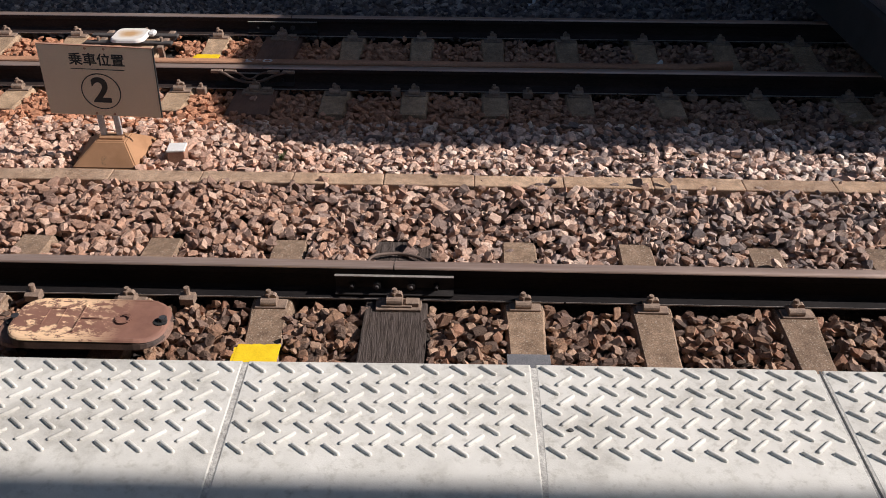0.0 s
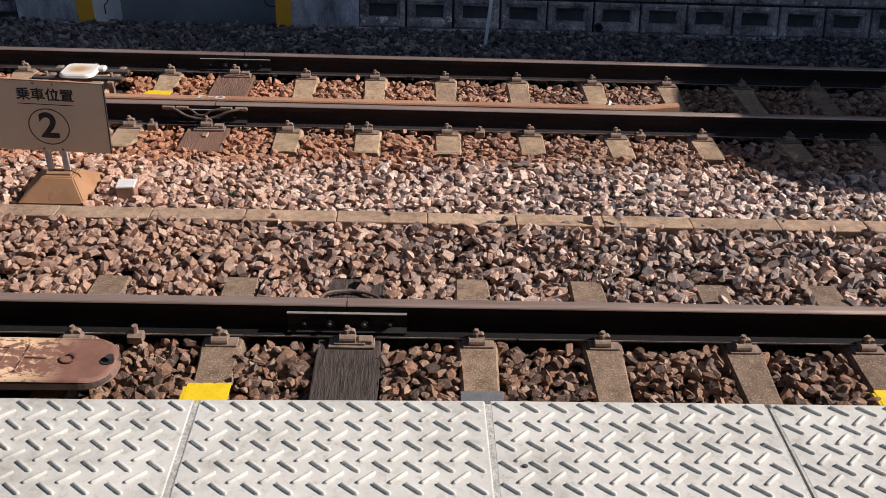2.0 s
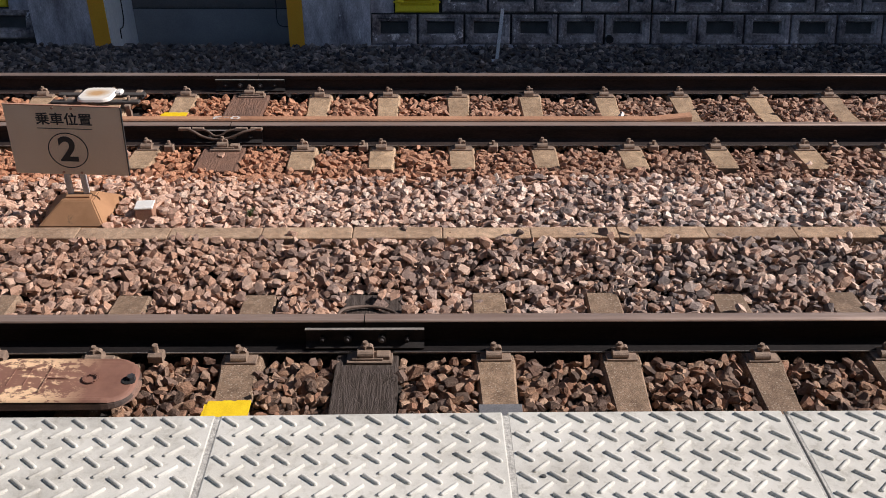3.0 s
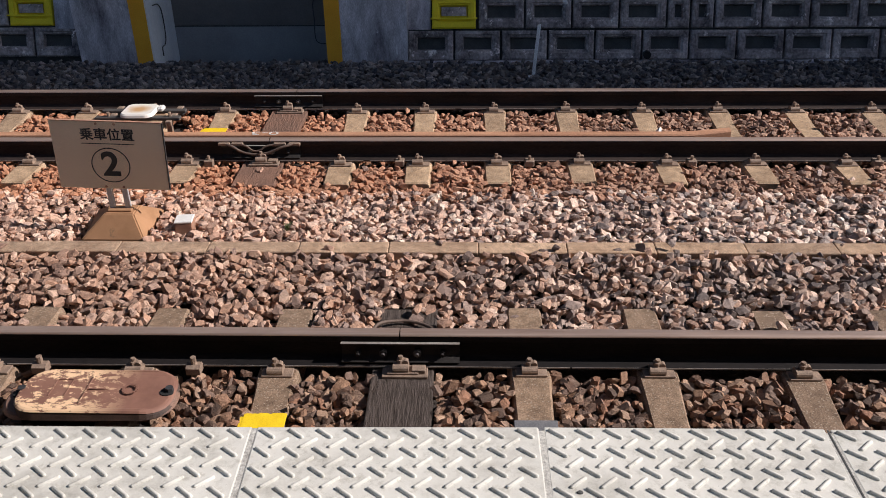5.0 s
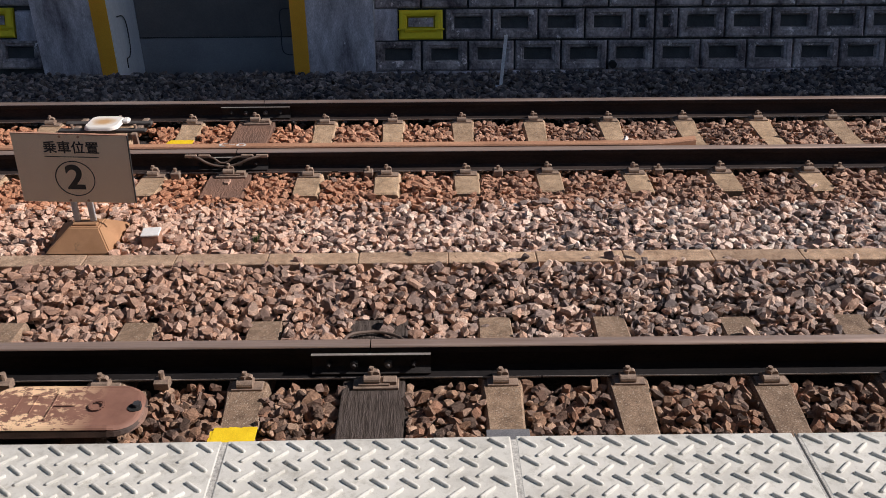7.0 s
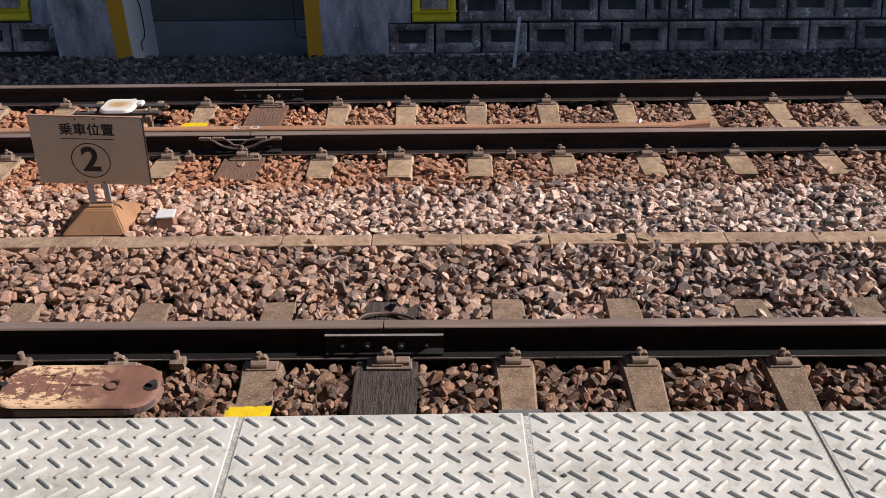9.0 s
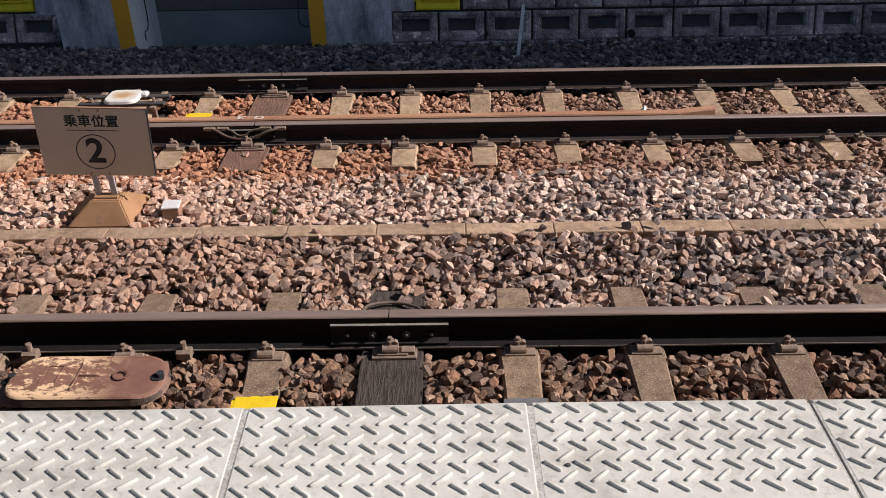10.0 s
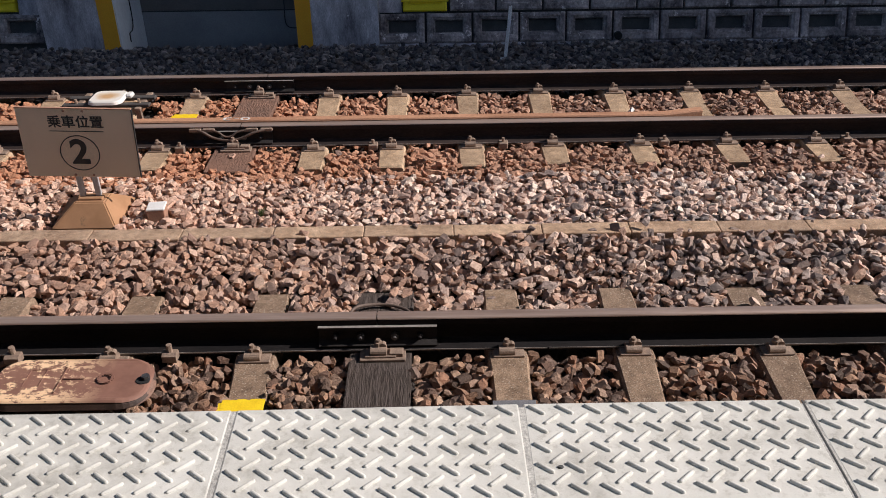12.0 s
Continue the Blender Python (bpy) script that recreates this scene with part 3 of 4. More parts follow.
def wooden_sleeper(mat):
    s = empty("wooden_sleeper")
    part("beam", box(-0.155, 0.155, -1.05, 1.05, -0.15, 0.0, 0.008, segments=2), mat, s)
    for y in (-0.566, 0.566):
        part("tie_plate", box(-0.10, 0.125, y - 0.15, y + 0.15, 0.0, 0.016, 0.003), M["clip"], s)
        for side in (-1, 1):
            clip_parts(s, y, side, 0.016)
            part("plate_lug", box(0.045, 0.115, y + side * 0.105 - 0.025, y + side * 0.105 + 0.025, 0.014, 0.040, 0.004), M["clip"], s)
    return s


rng = random.Random(4)
SLEEPER_AT = {}
for mid, places, half, mat, words in ((NEAR_MID, NEAR_SLEEPERS, 1.07, M["sleeper"], "grey-brown speckled concrete sleeper in stone ballast"), (FAR_MID, FAR_SLEEPERS, 0.99, M["sleeper_tan"], "tan dusty concrete sleeper of the far track")):
    base = tagged(concrete_sleeper(mat, half), words, "sleeper", "concrete sleepers")
    spots = [pose(x, mid + rng.uniform(-0.015, 0.015), (LIFT if mid == FAR_MID else 0) - 0.001, 0, 0, rng.uniform(-0.6, 0.6)) for x in places]
    base.matrix_basis = spots[0]
    laid = [base] + [copy_thing(base, m) for m in spots[1:]]
    SLEEPER_AT.update(((mid, x), ob) for x, ob in zip(places, laid))
tie = wooden_sleeper(M["wood"])
tagged(tie, "dark weathered grooved wooden sleeper under a rail joint", "sleeper", "wooden sleepers")
tie.matrix_basis = pose(0.013, NEAR_MID, -0.001)
tie = wooden_sleeper(M["wood_rusty"])
tagged(tie, "rust-dusted grooved wooden sleeper under a rail joint", "sleeper", "wooden sleepers")
tie.matrix_basis = pose(-1.215, FAR_MID, LIFT - 0.001, 0, 0, 0.4)


def paint_band(sleeper, y0, y1, z, w):
    """Paint over the middle of a sleeper, its brushed edge uneven."""
    r = random.Random(5)
    far = [(w * (1 - k / 8), y1 + r.uniform(-0.004, 0.004)) for k in range(17)]
    bm = bmesh.new()
    lo, hi = ([bm.verts.new((x, y, h)) for x, y in [(-w, y0), (w, y0)] + far] for h in (z, z + 0.005))
    bm.faces.new(hi)
    for k in range(len(hi)):
        n = (k + 1) % len(hi)
        bm.faces.new((lo[k], lo[n], hi[n], hi[k]))
    part("paint_band", bm, M["paint_yellow"], sleeper, "bright yellow paint band")
    part("paint_drip", box(-w - 0.016, -w + 0.002, y0, y1 - 0.02, z - 0.05, z + 0.003, 0.002), M["paint_yellow"], sleeper)


paint_band(SLEEPER_AT[NEAR_MID, -0.605], -0.12, 0.168, -0.012, 0.100)
tagged(SLEEPER_AT[NEAR_MID, -0.605], "grey-brown concrete sleeper with a yellow paint band")
paint_band(SLEEPER_AT[NEAR_MID, 2.61], -0.12, 0.168, -0.012, 0.100)
tagged(SLEEPER_AT[NEAR_MID, 2.61], "grey-brown concrete sleeper with a yellow paint band")
paint_band(SLEEPER_AT[FAR_MID, -1.77], -0.12, 0.105, -0.016, 0.098)
tagged(SLEEPER_AT[FAR_MID, -1.77], "tan concrete sleeper with a yellow paint band")


part("grey_band", box(-0.100, 0.100, -0.30, 0.120, -0.020, -0.008, 0.002), M["grey_paint"], SLEEPER_AT[NEAR_MID, 0.65], "dull blue-grey painted band")


# ---- guard rail, bond wires, anchors ----
def guard_rail():
    thing = empty("guard_rail")
    tagged(thing, "rusty orange-brown steel guard rail with a flared end", "guard rail")
    bm = bmesh.new()
    path = [(-50, 0.0), (1.98, 0.0), (2.06, 0.008), (2.36, 0.085)]
    sec = [(0.185, 0.035), (0.185, 0.146), (0.192, 0.156), (0.255, 0.156), (0.255, 0.142), (0.201, 0.142), (0.201, 0.035)]
    rings = [[bm.verts.new((x, y + dy, z)) for y, z in sec] for x, dy in path]
    n = len(sec)
    for lo, hi in zip(rings, rings[1:]):
        for i in range(n):
            bm.faces.new((lo[i], lo[(i + 1) % n], hi[(i + 1) % n], hi[i]))
    bm.faces.new(rings[0])
    bm.faces.new(rings[-1][::-1])
    bmesh.ops.recalc_face_normals(bm, faces=bm.faces)
    part("angle_bar", bm, M["guard"], thing)
    for x in FAR_SLEEPERS:
        if x < 2.2:
            part("bracket", box(x - 0.03, x + 0.03, 0.075, 0.19, LIFT - 0.002, LIFT + 0.045, 0.004), M["clip"], thing)
    return thing


def lettering(body, size, m, mat, parent=None, name="lettering", thick=0.0006, label=""):
    c = bpy.data.curves.new(name, "FONT")
    c.body, c.size, c.align_x, c.align_y, c.extrude = body, size, "CENTER", "CENTER", thick
    c.materials.append(mat)
    ob = new(name, c)
    ob.matrix_basis = m
    if parent:
        ob.parent = parent
    if label:
        tagged(ob, label)
    return ob


guard = guard_rail()
lettering("0-3", 0.115, pose(-1.25, 0.224, 0.1575, 0, 0, 180) @ Matrix.Diagonal((1.5, 0.75, 1, 1)), M["white_mark"], guard, "painted_number", label="white hand-painted number")


def bond_wire(name, ctrl, r, label):
    tagged(part(name, tube(curve_points(ctrl), r), M["cable"], smooth=True), label, "cable")


yb = RAIL_C - 0.062
bond_wire("bond_cable", [(-1.50, RAIL_C - 0.040, 0.172), (-1.44, yb, 0.164), (-1.37, yb - 0.01, 0.126), (-1.27, yb - 0.02, 0.106), (-1.16, yb - 0.02, 0.120), (-1.06, yb - 0.01, 0.160), (-0.96, RAIL_C - 0.040, 0.174)], 0.010, "brown bond cable looped across a rail joint")
bond_wire("bond_cable", [(-1.40, RAIL_C - 0.040, 0.172), (-1.33, yb, 0.164), (-1.28, yb - 0.01, 0.132), (-1.23, yb - 0.01, 0.134), (-1.18, yb, 0.164), (-1.08, RAIL_C - 0.040, 0.174)], 0.008, "brown bond cable looped across a rail joint")
for x in (-1.50, -1.40, -1.08, -0.97):
    part_ob = part("cable_terminal", box(x - 0.045, x + 0.045, RAIL_C - 0.055, RAIL_C - 0.031, 0.161, 0.184, 0.004), M["clip"])
    tagged(part_ob, "small steel cable terminal on the rail head", "terminal", "cable terminals")
bond_wire("joint_cable", [(-0.16, RAIL_B + 0.05, 0.03), (-0.15, RAIL_B + 0.24, 0.05), (-0.04, RAIL_B + 0.33, 0.022), (0.08, RAIL_B + 0.31, 0.02), (0.16, RAIL_B + 0.22, 0.03), (0.18, RAIL_B + 0.05, 0.03)], 0.009, "dark bond cable lying on the wooden sleeper")


def rail_anchor(x, y):
    a = empty("rail_anchor", pose(x, y, LIFT))
    tagged(a, "small brown steel anchor clamped to the rail foot", "rail anchor", "rail anchors")
    part("jaw", box(-0.035, 0.035, -0.115, -0.045, -0.02, 0.030, 0.006), M["clip"], a)
    part("bolt", cylinder(0.012, 0.05, (0.0, -0.085, 0.035), None, 8), M["clip"], a)


for x in (-1.62, -0.18, 0.79, 1.99, 3.35):
    rail_anchor(x, RAIL_C)


# ---- kerb between the tracks ----
def kerb_row():
    joints = [-5.63, -5.07, -4.51, -3.95, -3.39, -2.83, -2.385, -1.83, -1.27, -0.708, -0.152, 0.397, 0.938, 1.476, 2.02, 2.57, 3.12, 3.67, 4.22, 4.77, 5.32, 5.87]
    r = random.Random(8)
    kerb = empty("cable_trough")
    tagged(kerb, "buff weathered concrete kerb row half buried in ballast", "kerb")
    for a, b in zip(joints, joints[1:]):
        bm = box(a + 0.0012, b - 0.0012, -0.068, 0.068, -0.12, 0.0, 0.007, segments=2)
        ob = part("kerb_stone", bm, M["kerb"], kerb)
        ob.matrix_basis = pose(0, -1.418 + r.uniform(-0.003, 0.003), 0.055 + r.uniform(-0.003, 0.003), r.uniform(-0.8, 0.8), 0, 0)


kerb_row()


# ---- boarding position sign ----
def sign_board():
    s = empty("boarding_sign", pose(-1.90, -1.14, 0.0))
    tagged(s, "cream metal boarding position sign on an ochre concrete foot", "sign")
    # foot: a low truncated pyramid
    bm = bmesh.new()
    lo = [(-0.220, -0.165), (0.190, -0.165), (0.185, 0.285), (-0.270, 0.285)]
    hi = [(-0.085, -0.055), (0.105, -0.055), (0.105, 0.075), (-0.085, 0.075)]
    rings = [[bm.verts.new((x, y, z)) for x, y in ring] for ring, z in ((lo, -0.05), (lo, 0.030), (hi, 0.165))]
    for a, b in zip(rings, rings[1:]):
        for i in range(4):
            bm.faces.new((a[i], a[(i + 1) % 4], b[(i + 1) % 4], b[i]))
    bm.faces.new(rings[-1])
    bmesh.ops.bevel(bm, geom=list(bm.edges), offset=0.008, segments=2, affect="EDGES")
    part("foot", bm, M["sign_base"], s, "ochre-stained concrete foot")
    part("collar", box(-0.07, 0.085, -0.03, 0.035, 0.160, 0.178, 0.004), M["sign_base"], s)
    tilt = pose(0, 0.008, 0.315, 2.0, 0, 2.6)
    for x in (-0.050, 0.050):
        leg = part("leg", box(x - 0.017, x + 0.017, 0.010, 0.036, 0.150, 0.345, 0.003), M["steel"], s, "steel channel leg")
        strap = part("back_strap", box(x - 0.017, x + 0.017, 0.008, 0.03, -0.01, 0.435, 0.003), M["steel"], s)
        strap.matrix_basis = tilt
    board = part("board", box(-0.340, 0.340, -0.006, 0.006, 0.0, 0.455, 0.003), M["sign"], s, "aged cream enamel plate")
    board.matrix_basis = tilt @ pose(0, 0, 0, 0, 3.06, 0)
    part("rim", box(0.3401, 0.3450, -0.008, 0.008, 0.0, 0.455), M["ink"], board)
    part("rim", box(-0.340, 0.340, -0.008, 0.008, 0.4552, 0.460), M["box_side"], board)
    front = lambda x, z: pose(x, -0.0068, z, 90, 0, 0)
    legend = lettering("\u4e57\u8eca\u4f4d\u7f6e", 0.083, front(0.002, 0.366), M["ink"], board, "legend", label="black characters for boarding position")
    legend.data.offset = 0.0016
    part("rule", box(-0.162, 0.158, -0.0076, -0.0058, 0.3070, 0.3112), M["ink"], board)
    ring = bmesh.new()
    inner, outer = [], []
    for k in range(48):
        a = k * math.tau / 48
        for r, lst in ((0.113, inner), (0.119, outer)):
            lst.append([ring.verts.new((-0.004 + r * math.cos(a), y, 0.164 + r * math.sin(a))) for y in (-0.0076, -0.0058)])
    for k in range(48):
        j = (k + 1) % 48
        for a, b, c, d in ((inner[k][0], inner[j][0], outer[j][0], outer[k][0]), (outer[k][0], outer[j][0], outer[j][1], outer[k][1]), (inner[j][0], inner[k][0], inner[k][1], inner[j][1])):
            ring.faces.new((a, b, c, d))
    part("circle", ring, M["ink"], board)
    two = lettering("2", 0.225, front(-0.004, 0.164), M["ink"], board, "numeral", label="bold black numeral two")
    two.data.offset = 0.006
    for x in (-0.055, 0.055):
        for z in (0.015, 0.442):
            part("screw", cylinder(0.008, 0.006, (x, -0.008, z), Matrix.Rotation(radians(90), 4, "X"), 8), M["box_side"], board)


sign_board()


def marker_post():
    p = empty("marker_post", pose(-1.490, -1.150, 0.022, 0, 0, 6))
    tagged(p, "short square brown marker post with a white top", "marker post")
    part("post", box(-0.055, 0.055, -0.055, 0.055, -0.08, 0.080, 0.005), M["box_side"], p)
    part("cap", box(-0.057, 0.057, -0.057, 0.057, 0.078, 0.092, 0.004), M["white"], p, "white painted top")


marker_post()


# ---- track devices ----
def drooping(bm):
    """Lets a cover fall away towards its bolted end."""
    for v in bm.verts:
        if v.co.z > 0.1:
            v.co.z -= 0.16 * max(0.0, v.co.x - 0.20)
    return bm


def near_device():
    d = empty("track_antenna", pose(-1.36, -2.935, 0.0, 0, 0, 0.5))
    tagged(d, "rusty brown signalling antenna with flaking cream paint", "track antenna")
    part("base_plate", rounded_plate(-0.040, -0.012, 0.800, 0.275, 0.078, 0.104, 0.125, 0.010), M["balise_edge"], d, "dark rust-brown mounting plate")
    part("casing", drooping(rounded_plate(-0.012, -0.002, 0.725, 0.325, 0.090, 0.1335, 0.118, 0.010)), M["casing_shade"], d)
    part("lid", drooping(rounded_plate(-0.012, 0, 0.715, 0.315, 0.130, 0.1405, 0.112, 0.010)), M["peeling"], d, "flaking cream paint on rust", smooth=False)
    for x0, x1, y0, y1 in ((-0.22, -0.215, -0.05, 0.07), (-0.22, -0.14, 0.066, 0.071), (-0.145, -0.14, -0.05, 0.07), (-0.06, -0.053, -0.10, 0.10), (-0.053, 0.05, -0.004, 0.002)):
        part("ridge", box(x0, x1, y0, y1, 0.139, 0.1425, 0.0008), M["peeling"], d)
    ring = bmesh.new()
    for k in range(16):
        a = k * math.tau / 16
        box(0.145 + 0.032 * math.cos(a) - 0.006, 0.145 + 0.032 * math.cos(a) + 0.006, 0.032 * math.sin(a) - 0.006, 0.032 * math.sin(a) + 0.006, 0.138, 0.1415, bm=ring)
    part("raised_ring", ring, M["peeling"], d)
    for x in (-0.375, 0.310):
        # solid black discs paint the dark of the holes round the nuts
        part("bolt", cylinder(0.030, 0.014, (x, 0.0, 0.110 if x < 0 else 0.119), None, 14), M["black"], d)
        part("nut", cylinder(0.019, 0.034, (x + 0.012, 0.008, 0.126), None, 6), M["pipe"], d)
    part("frame_bar", box(-0.34, 0.20, 0.02, 0.08, -0.08, 0.079, 0.004), M["balise_edge"], d)
    for x in (-0.44, 0.335):
        c = empty("rail_bracket", pose(-1.36 + x, RAIL_B, 0))
        tagged(c, "grey steel bracket clamped to the rail foot", "bracket", "rail brackets")
        part("arm", extrude([(-0.130, 0.0), (-0.130, 0.035), (-0.110, 0.046), (-0.080, 0.046), (-0.070, 0.030), (-0.070, 0.0)], -0.035, 0.035), M["clip"], c)
        part("bolt", cylinder(0.015, 0.045, (0.0, -0.095, 0.062), None, 8), M["clip"], c)


near_device()


def far_device():
    d = empty("rail_lubricator", pose(-2.43, 0.80, 0.028))
    tagged(d, "white rounded signalling box with a rust-stained top", "signalling box")
    m, t, b = material("rust_stained_white_cover", 0.5)
    tc = t.nodes.new("ShaderNodeTexCoord")
    ln = t.nodes.new("ShaderNodeVectorMath")
    ln.operation = "LENGTH"
    mp = t.nodes.new("ShaderNodeMapping")
    mp.inputs["Scale"].default_value = (6.0, 7.5, 0.0)
    t.links.new(tc.outputs["Object"], mp.inputs[0])
    t.links.new(mp.outputs[0], ln.inputs[0])
    add = t.nodes.new("ShaderNodeMath")
    add.operation = "MULTIPLY_ADD"
    add.inputs[1].default_value = 0.6
    t.links.new(grain(t, 9, 5, 0.65), add.inputs[0])
    t.links.new(ln.outputs["Value"], add.inputs[2])
    t.links.new(ramp(t, add.outputs[0], [(0.55, (0.56, 0.34, 0.17)), (0.85, (0.72, 0.60, 0.46)), (1.15, (0.78, 0.73, 0.67))]), b.inputs["Base Color"])
    part("cover", rounded_plate(0.0, 0, 0.285, 0.29, 0.092, 0.120, 0.07, 0.008), m, d, "white cover with a rust stain", smooth=False)
    part("spout", box(0.135, 0.19, 0.02, 0.10, 0.085, 0.125, 0.012), M["white"], d)
    part("cross_bar", box(-0.36, 0.36, -0.10, -0.04, 0.055, 0.080, 0.005), M["nut"], d, "dark steel cross bar")
    part("cross_bar", box(-0.36, 0.36, 0.07, 0.13, 0.055, 0.080, 0.005), M["nut"], d, "dark steel cross bar")
    for x in (-0.25, 0.27):
        part("arm", box(x - 0.025, x + 0.025, -0.14, 0.25, 0.030, 0.060, 0.004), M["clip"], d)
        part("bolt", cylinder(0.013, 0.05, (x, -0.06, 0.09), None, 8), M["clip"], d)
        part("jaw", box(x - 0.028, x + 0.028, 0.19, 0.27, -0.01, 0.052, 0.006), M["pipe"], d)
        part("stand", box(x - 0.02, x + 0.02, -0.12, -0.08, -0.08, 0.031), M["clip"], d)


far_device()


# ---- retaining wall ----
def block_mesh(w, h, name, mat):
    """A wall block: a flat frame round a recessed panel, face towards -y; its origin the lower left corner of the face."""
    bm = bmesh.new()
    g = 0.011
    mx, lo, hi = min(0.100, w * 0.36), 0.125, 0.080
    rings = []
    for x0, x1, z0, z1, y in ((g, w - g, g, h - g, 0.06), (g, w - g, g, h - g, 0.012), (g + 0.016, w - g - 0.016, g + 0.016, h - g - 0.016, 0.0), (mx - 0.034, w - mx + 0.034, lo - 0.046, h - hi + 0.030, 0.0), (mx - 0.028, w - mx + 0.028, lo - 0.038, h - hi + 0.024, 0.012), (mx - 0.008, w - mx + 0.008, lo - 0.018, h - hi + 0.006, 0.016), (mx + 0.002, w - mx - 0.002, lo - 0.004, h - hi - 0.004, 0.068)):
        rings.append([bm.verts.new(v) for v in ((x0, y, z0), (x1, y, z0), (x1, y, z1), (x0, y, z1))])
    for a, b in zip(rings, rings[1:]):
        for i in range(4):
            bm.faces.new((a[i], a[(i + 1) % 4], b[(i + 1) % 4], b[i]))
    bm.faces.new(rings[-1])
    bmesh.ops.recalc_face_normals(bm, faces=bm.faces)
    me = mesh_of(name, bm, mat)
    if me.polygons[-1].normal.y > 0:
        me.flip_normals()
    return me


def upright_box(x0, x1, z0, z1, front, back):
    """A box of the upright piers."""
    return box(x0, x1, WALL + front, WALL + back, z0, z1)


def slope_box(x0, x1, z0, z1, front, back, bm=None):
    """A box that leans with the wall: front and back are depths behind its face."""
    return extrude([(wall_y(z0) + front, z0), (wall_y(z1) + front, z1), (wall_y(z1) + back, z1), (wall_y(z0) + back, z0)], x0, x1, bm)


TOP = 2.62
wall_blocks_ob = part("wall_blocks", slope_box(-0.300, 60, -0.33, TOP, 0.070, 0.9), M["joint"])
tagged(wall_blocks_ob, "dark retaining wall of weathered recessed concrete blocks", "retaining wall", kind="structure")
wall_left = part("wall_blocks_end", slope_box(-50, -3.775, -0.33, TOP, 0.070, 0.9), M["joint"])
tagged(wall_left, "dark retaining wall of weathered recessed concrete blocks", "retaining wall", kind="structure")
for name, x0, x1 in (("wall_pier", -3.77, -3.005), ("wall_pier_end", -1.145, -0.302)):
    tagged(part(name, upright_box(x0, x1, -0.33, TOP, 0.0, 0.79), M["concrete_wall"]), "stained grey concrete wall pier beside a recess", "wall pier", kind="structure")
back = part("wall_recess", box(-3.005, -1.145, 3.62, 3.87, -0.33, TOP), M["niche_back"])
tagged(back, "dark grey back wall of a deep recess", "recess wall", kind="structure")
tagged(part("wall_recess_side", upright_box(-3.003, -2.985, -0.33, TOP, 0.004, 0.789), M["niche_wall"]), "pale blue-grey painted side of the recess", "recess side", kind="structure")
for z in (0.125, 0.795, 1.465):
    part("shutter_panel", box(-2.98, -1.15, 3.612, 3.622, z, z + 0.655, 0.003), M["shutter"], back)
for z in (0.11, 0.78, 1.45):
    part("panel_joint", box(-3.0, -1.15, 3.615, 3.622, z, z + 0.012), M["joint"], back)
tagged(part("wall_coping", box(-50, 60, WALL + 0.72, WALL + 2.4, TOP + 0.004, TOP + 0.14), M["concrete_wall"]), "grey concrete coping on the retaining wall", "coping", kind="structure")
for name, x0, x1 in (("edge_stripe", -3.165, -3.001), ("edge_stripe", -1.149, -0.992)):
    tagged(part(name, upright_box(x0, x1, -0.2, 2.3, -0.004, 0.01), M["edge_yellow"]), "ochre yellow warning stripe painted on the recess edge", "warning stripe", "warning stripes")
tagged(part("wall_footing", slope_box(-0.300, 60, -0.3, -0.064, -0.03, 0.05), M["concrete_wall"]), "low concrete footing under the block wall", "footing", kind="structure")

def viaduct():
    """An unseen raised road, added to keep the wall and the strip before it shaded."""
    v = empty("viaduct", pose(0, 0, 0))
    tagged(v, "unseen grey concrete deck added above the retaining wall for shade", "viaduct")
    part("deck", box(-60, 130, 1.60, 12.0, 10.0, 10.8, 0.02), M["platform_body"], v)
    part("parapet", box(-60, 130, 1.62, 1.82, 10.802, 11.8, 0.02), M["platform_body"], v)
    for k in range(-5, 11):
        part("column", box(k * 12 - 0.5, k * 12 + 0.5, 5.6, 6.6, -0.33, 10.0, 0.03), M["platform_body"], v)


viaduct()

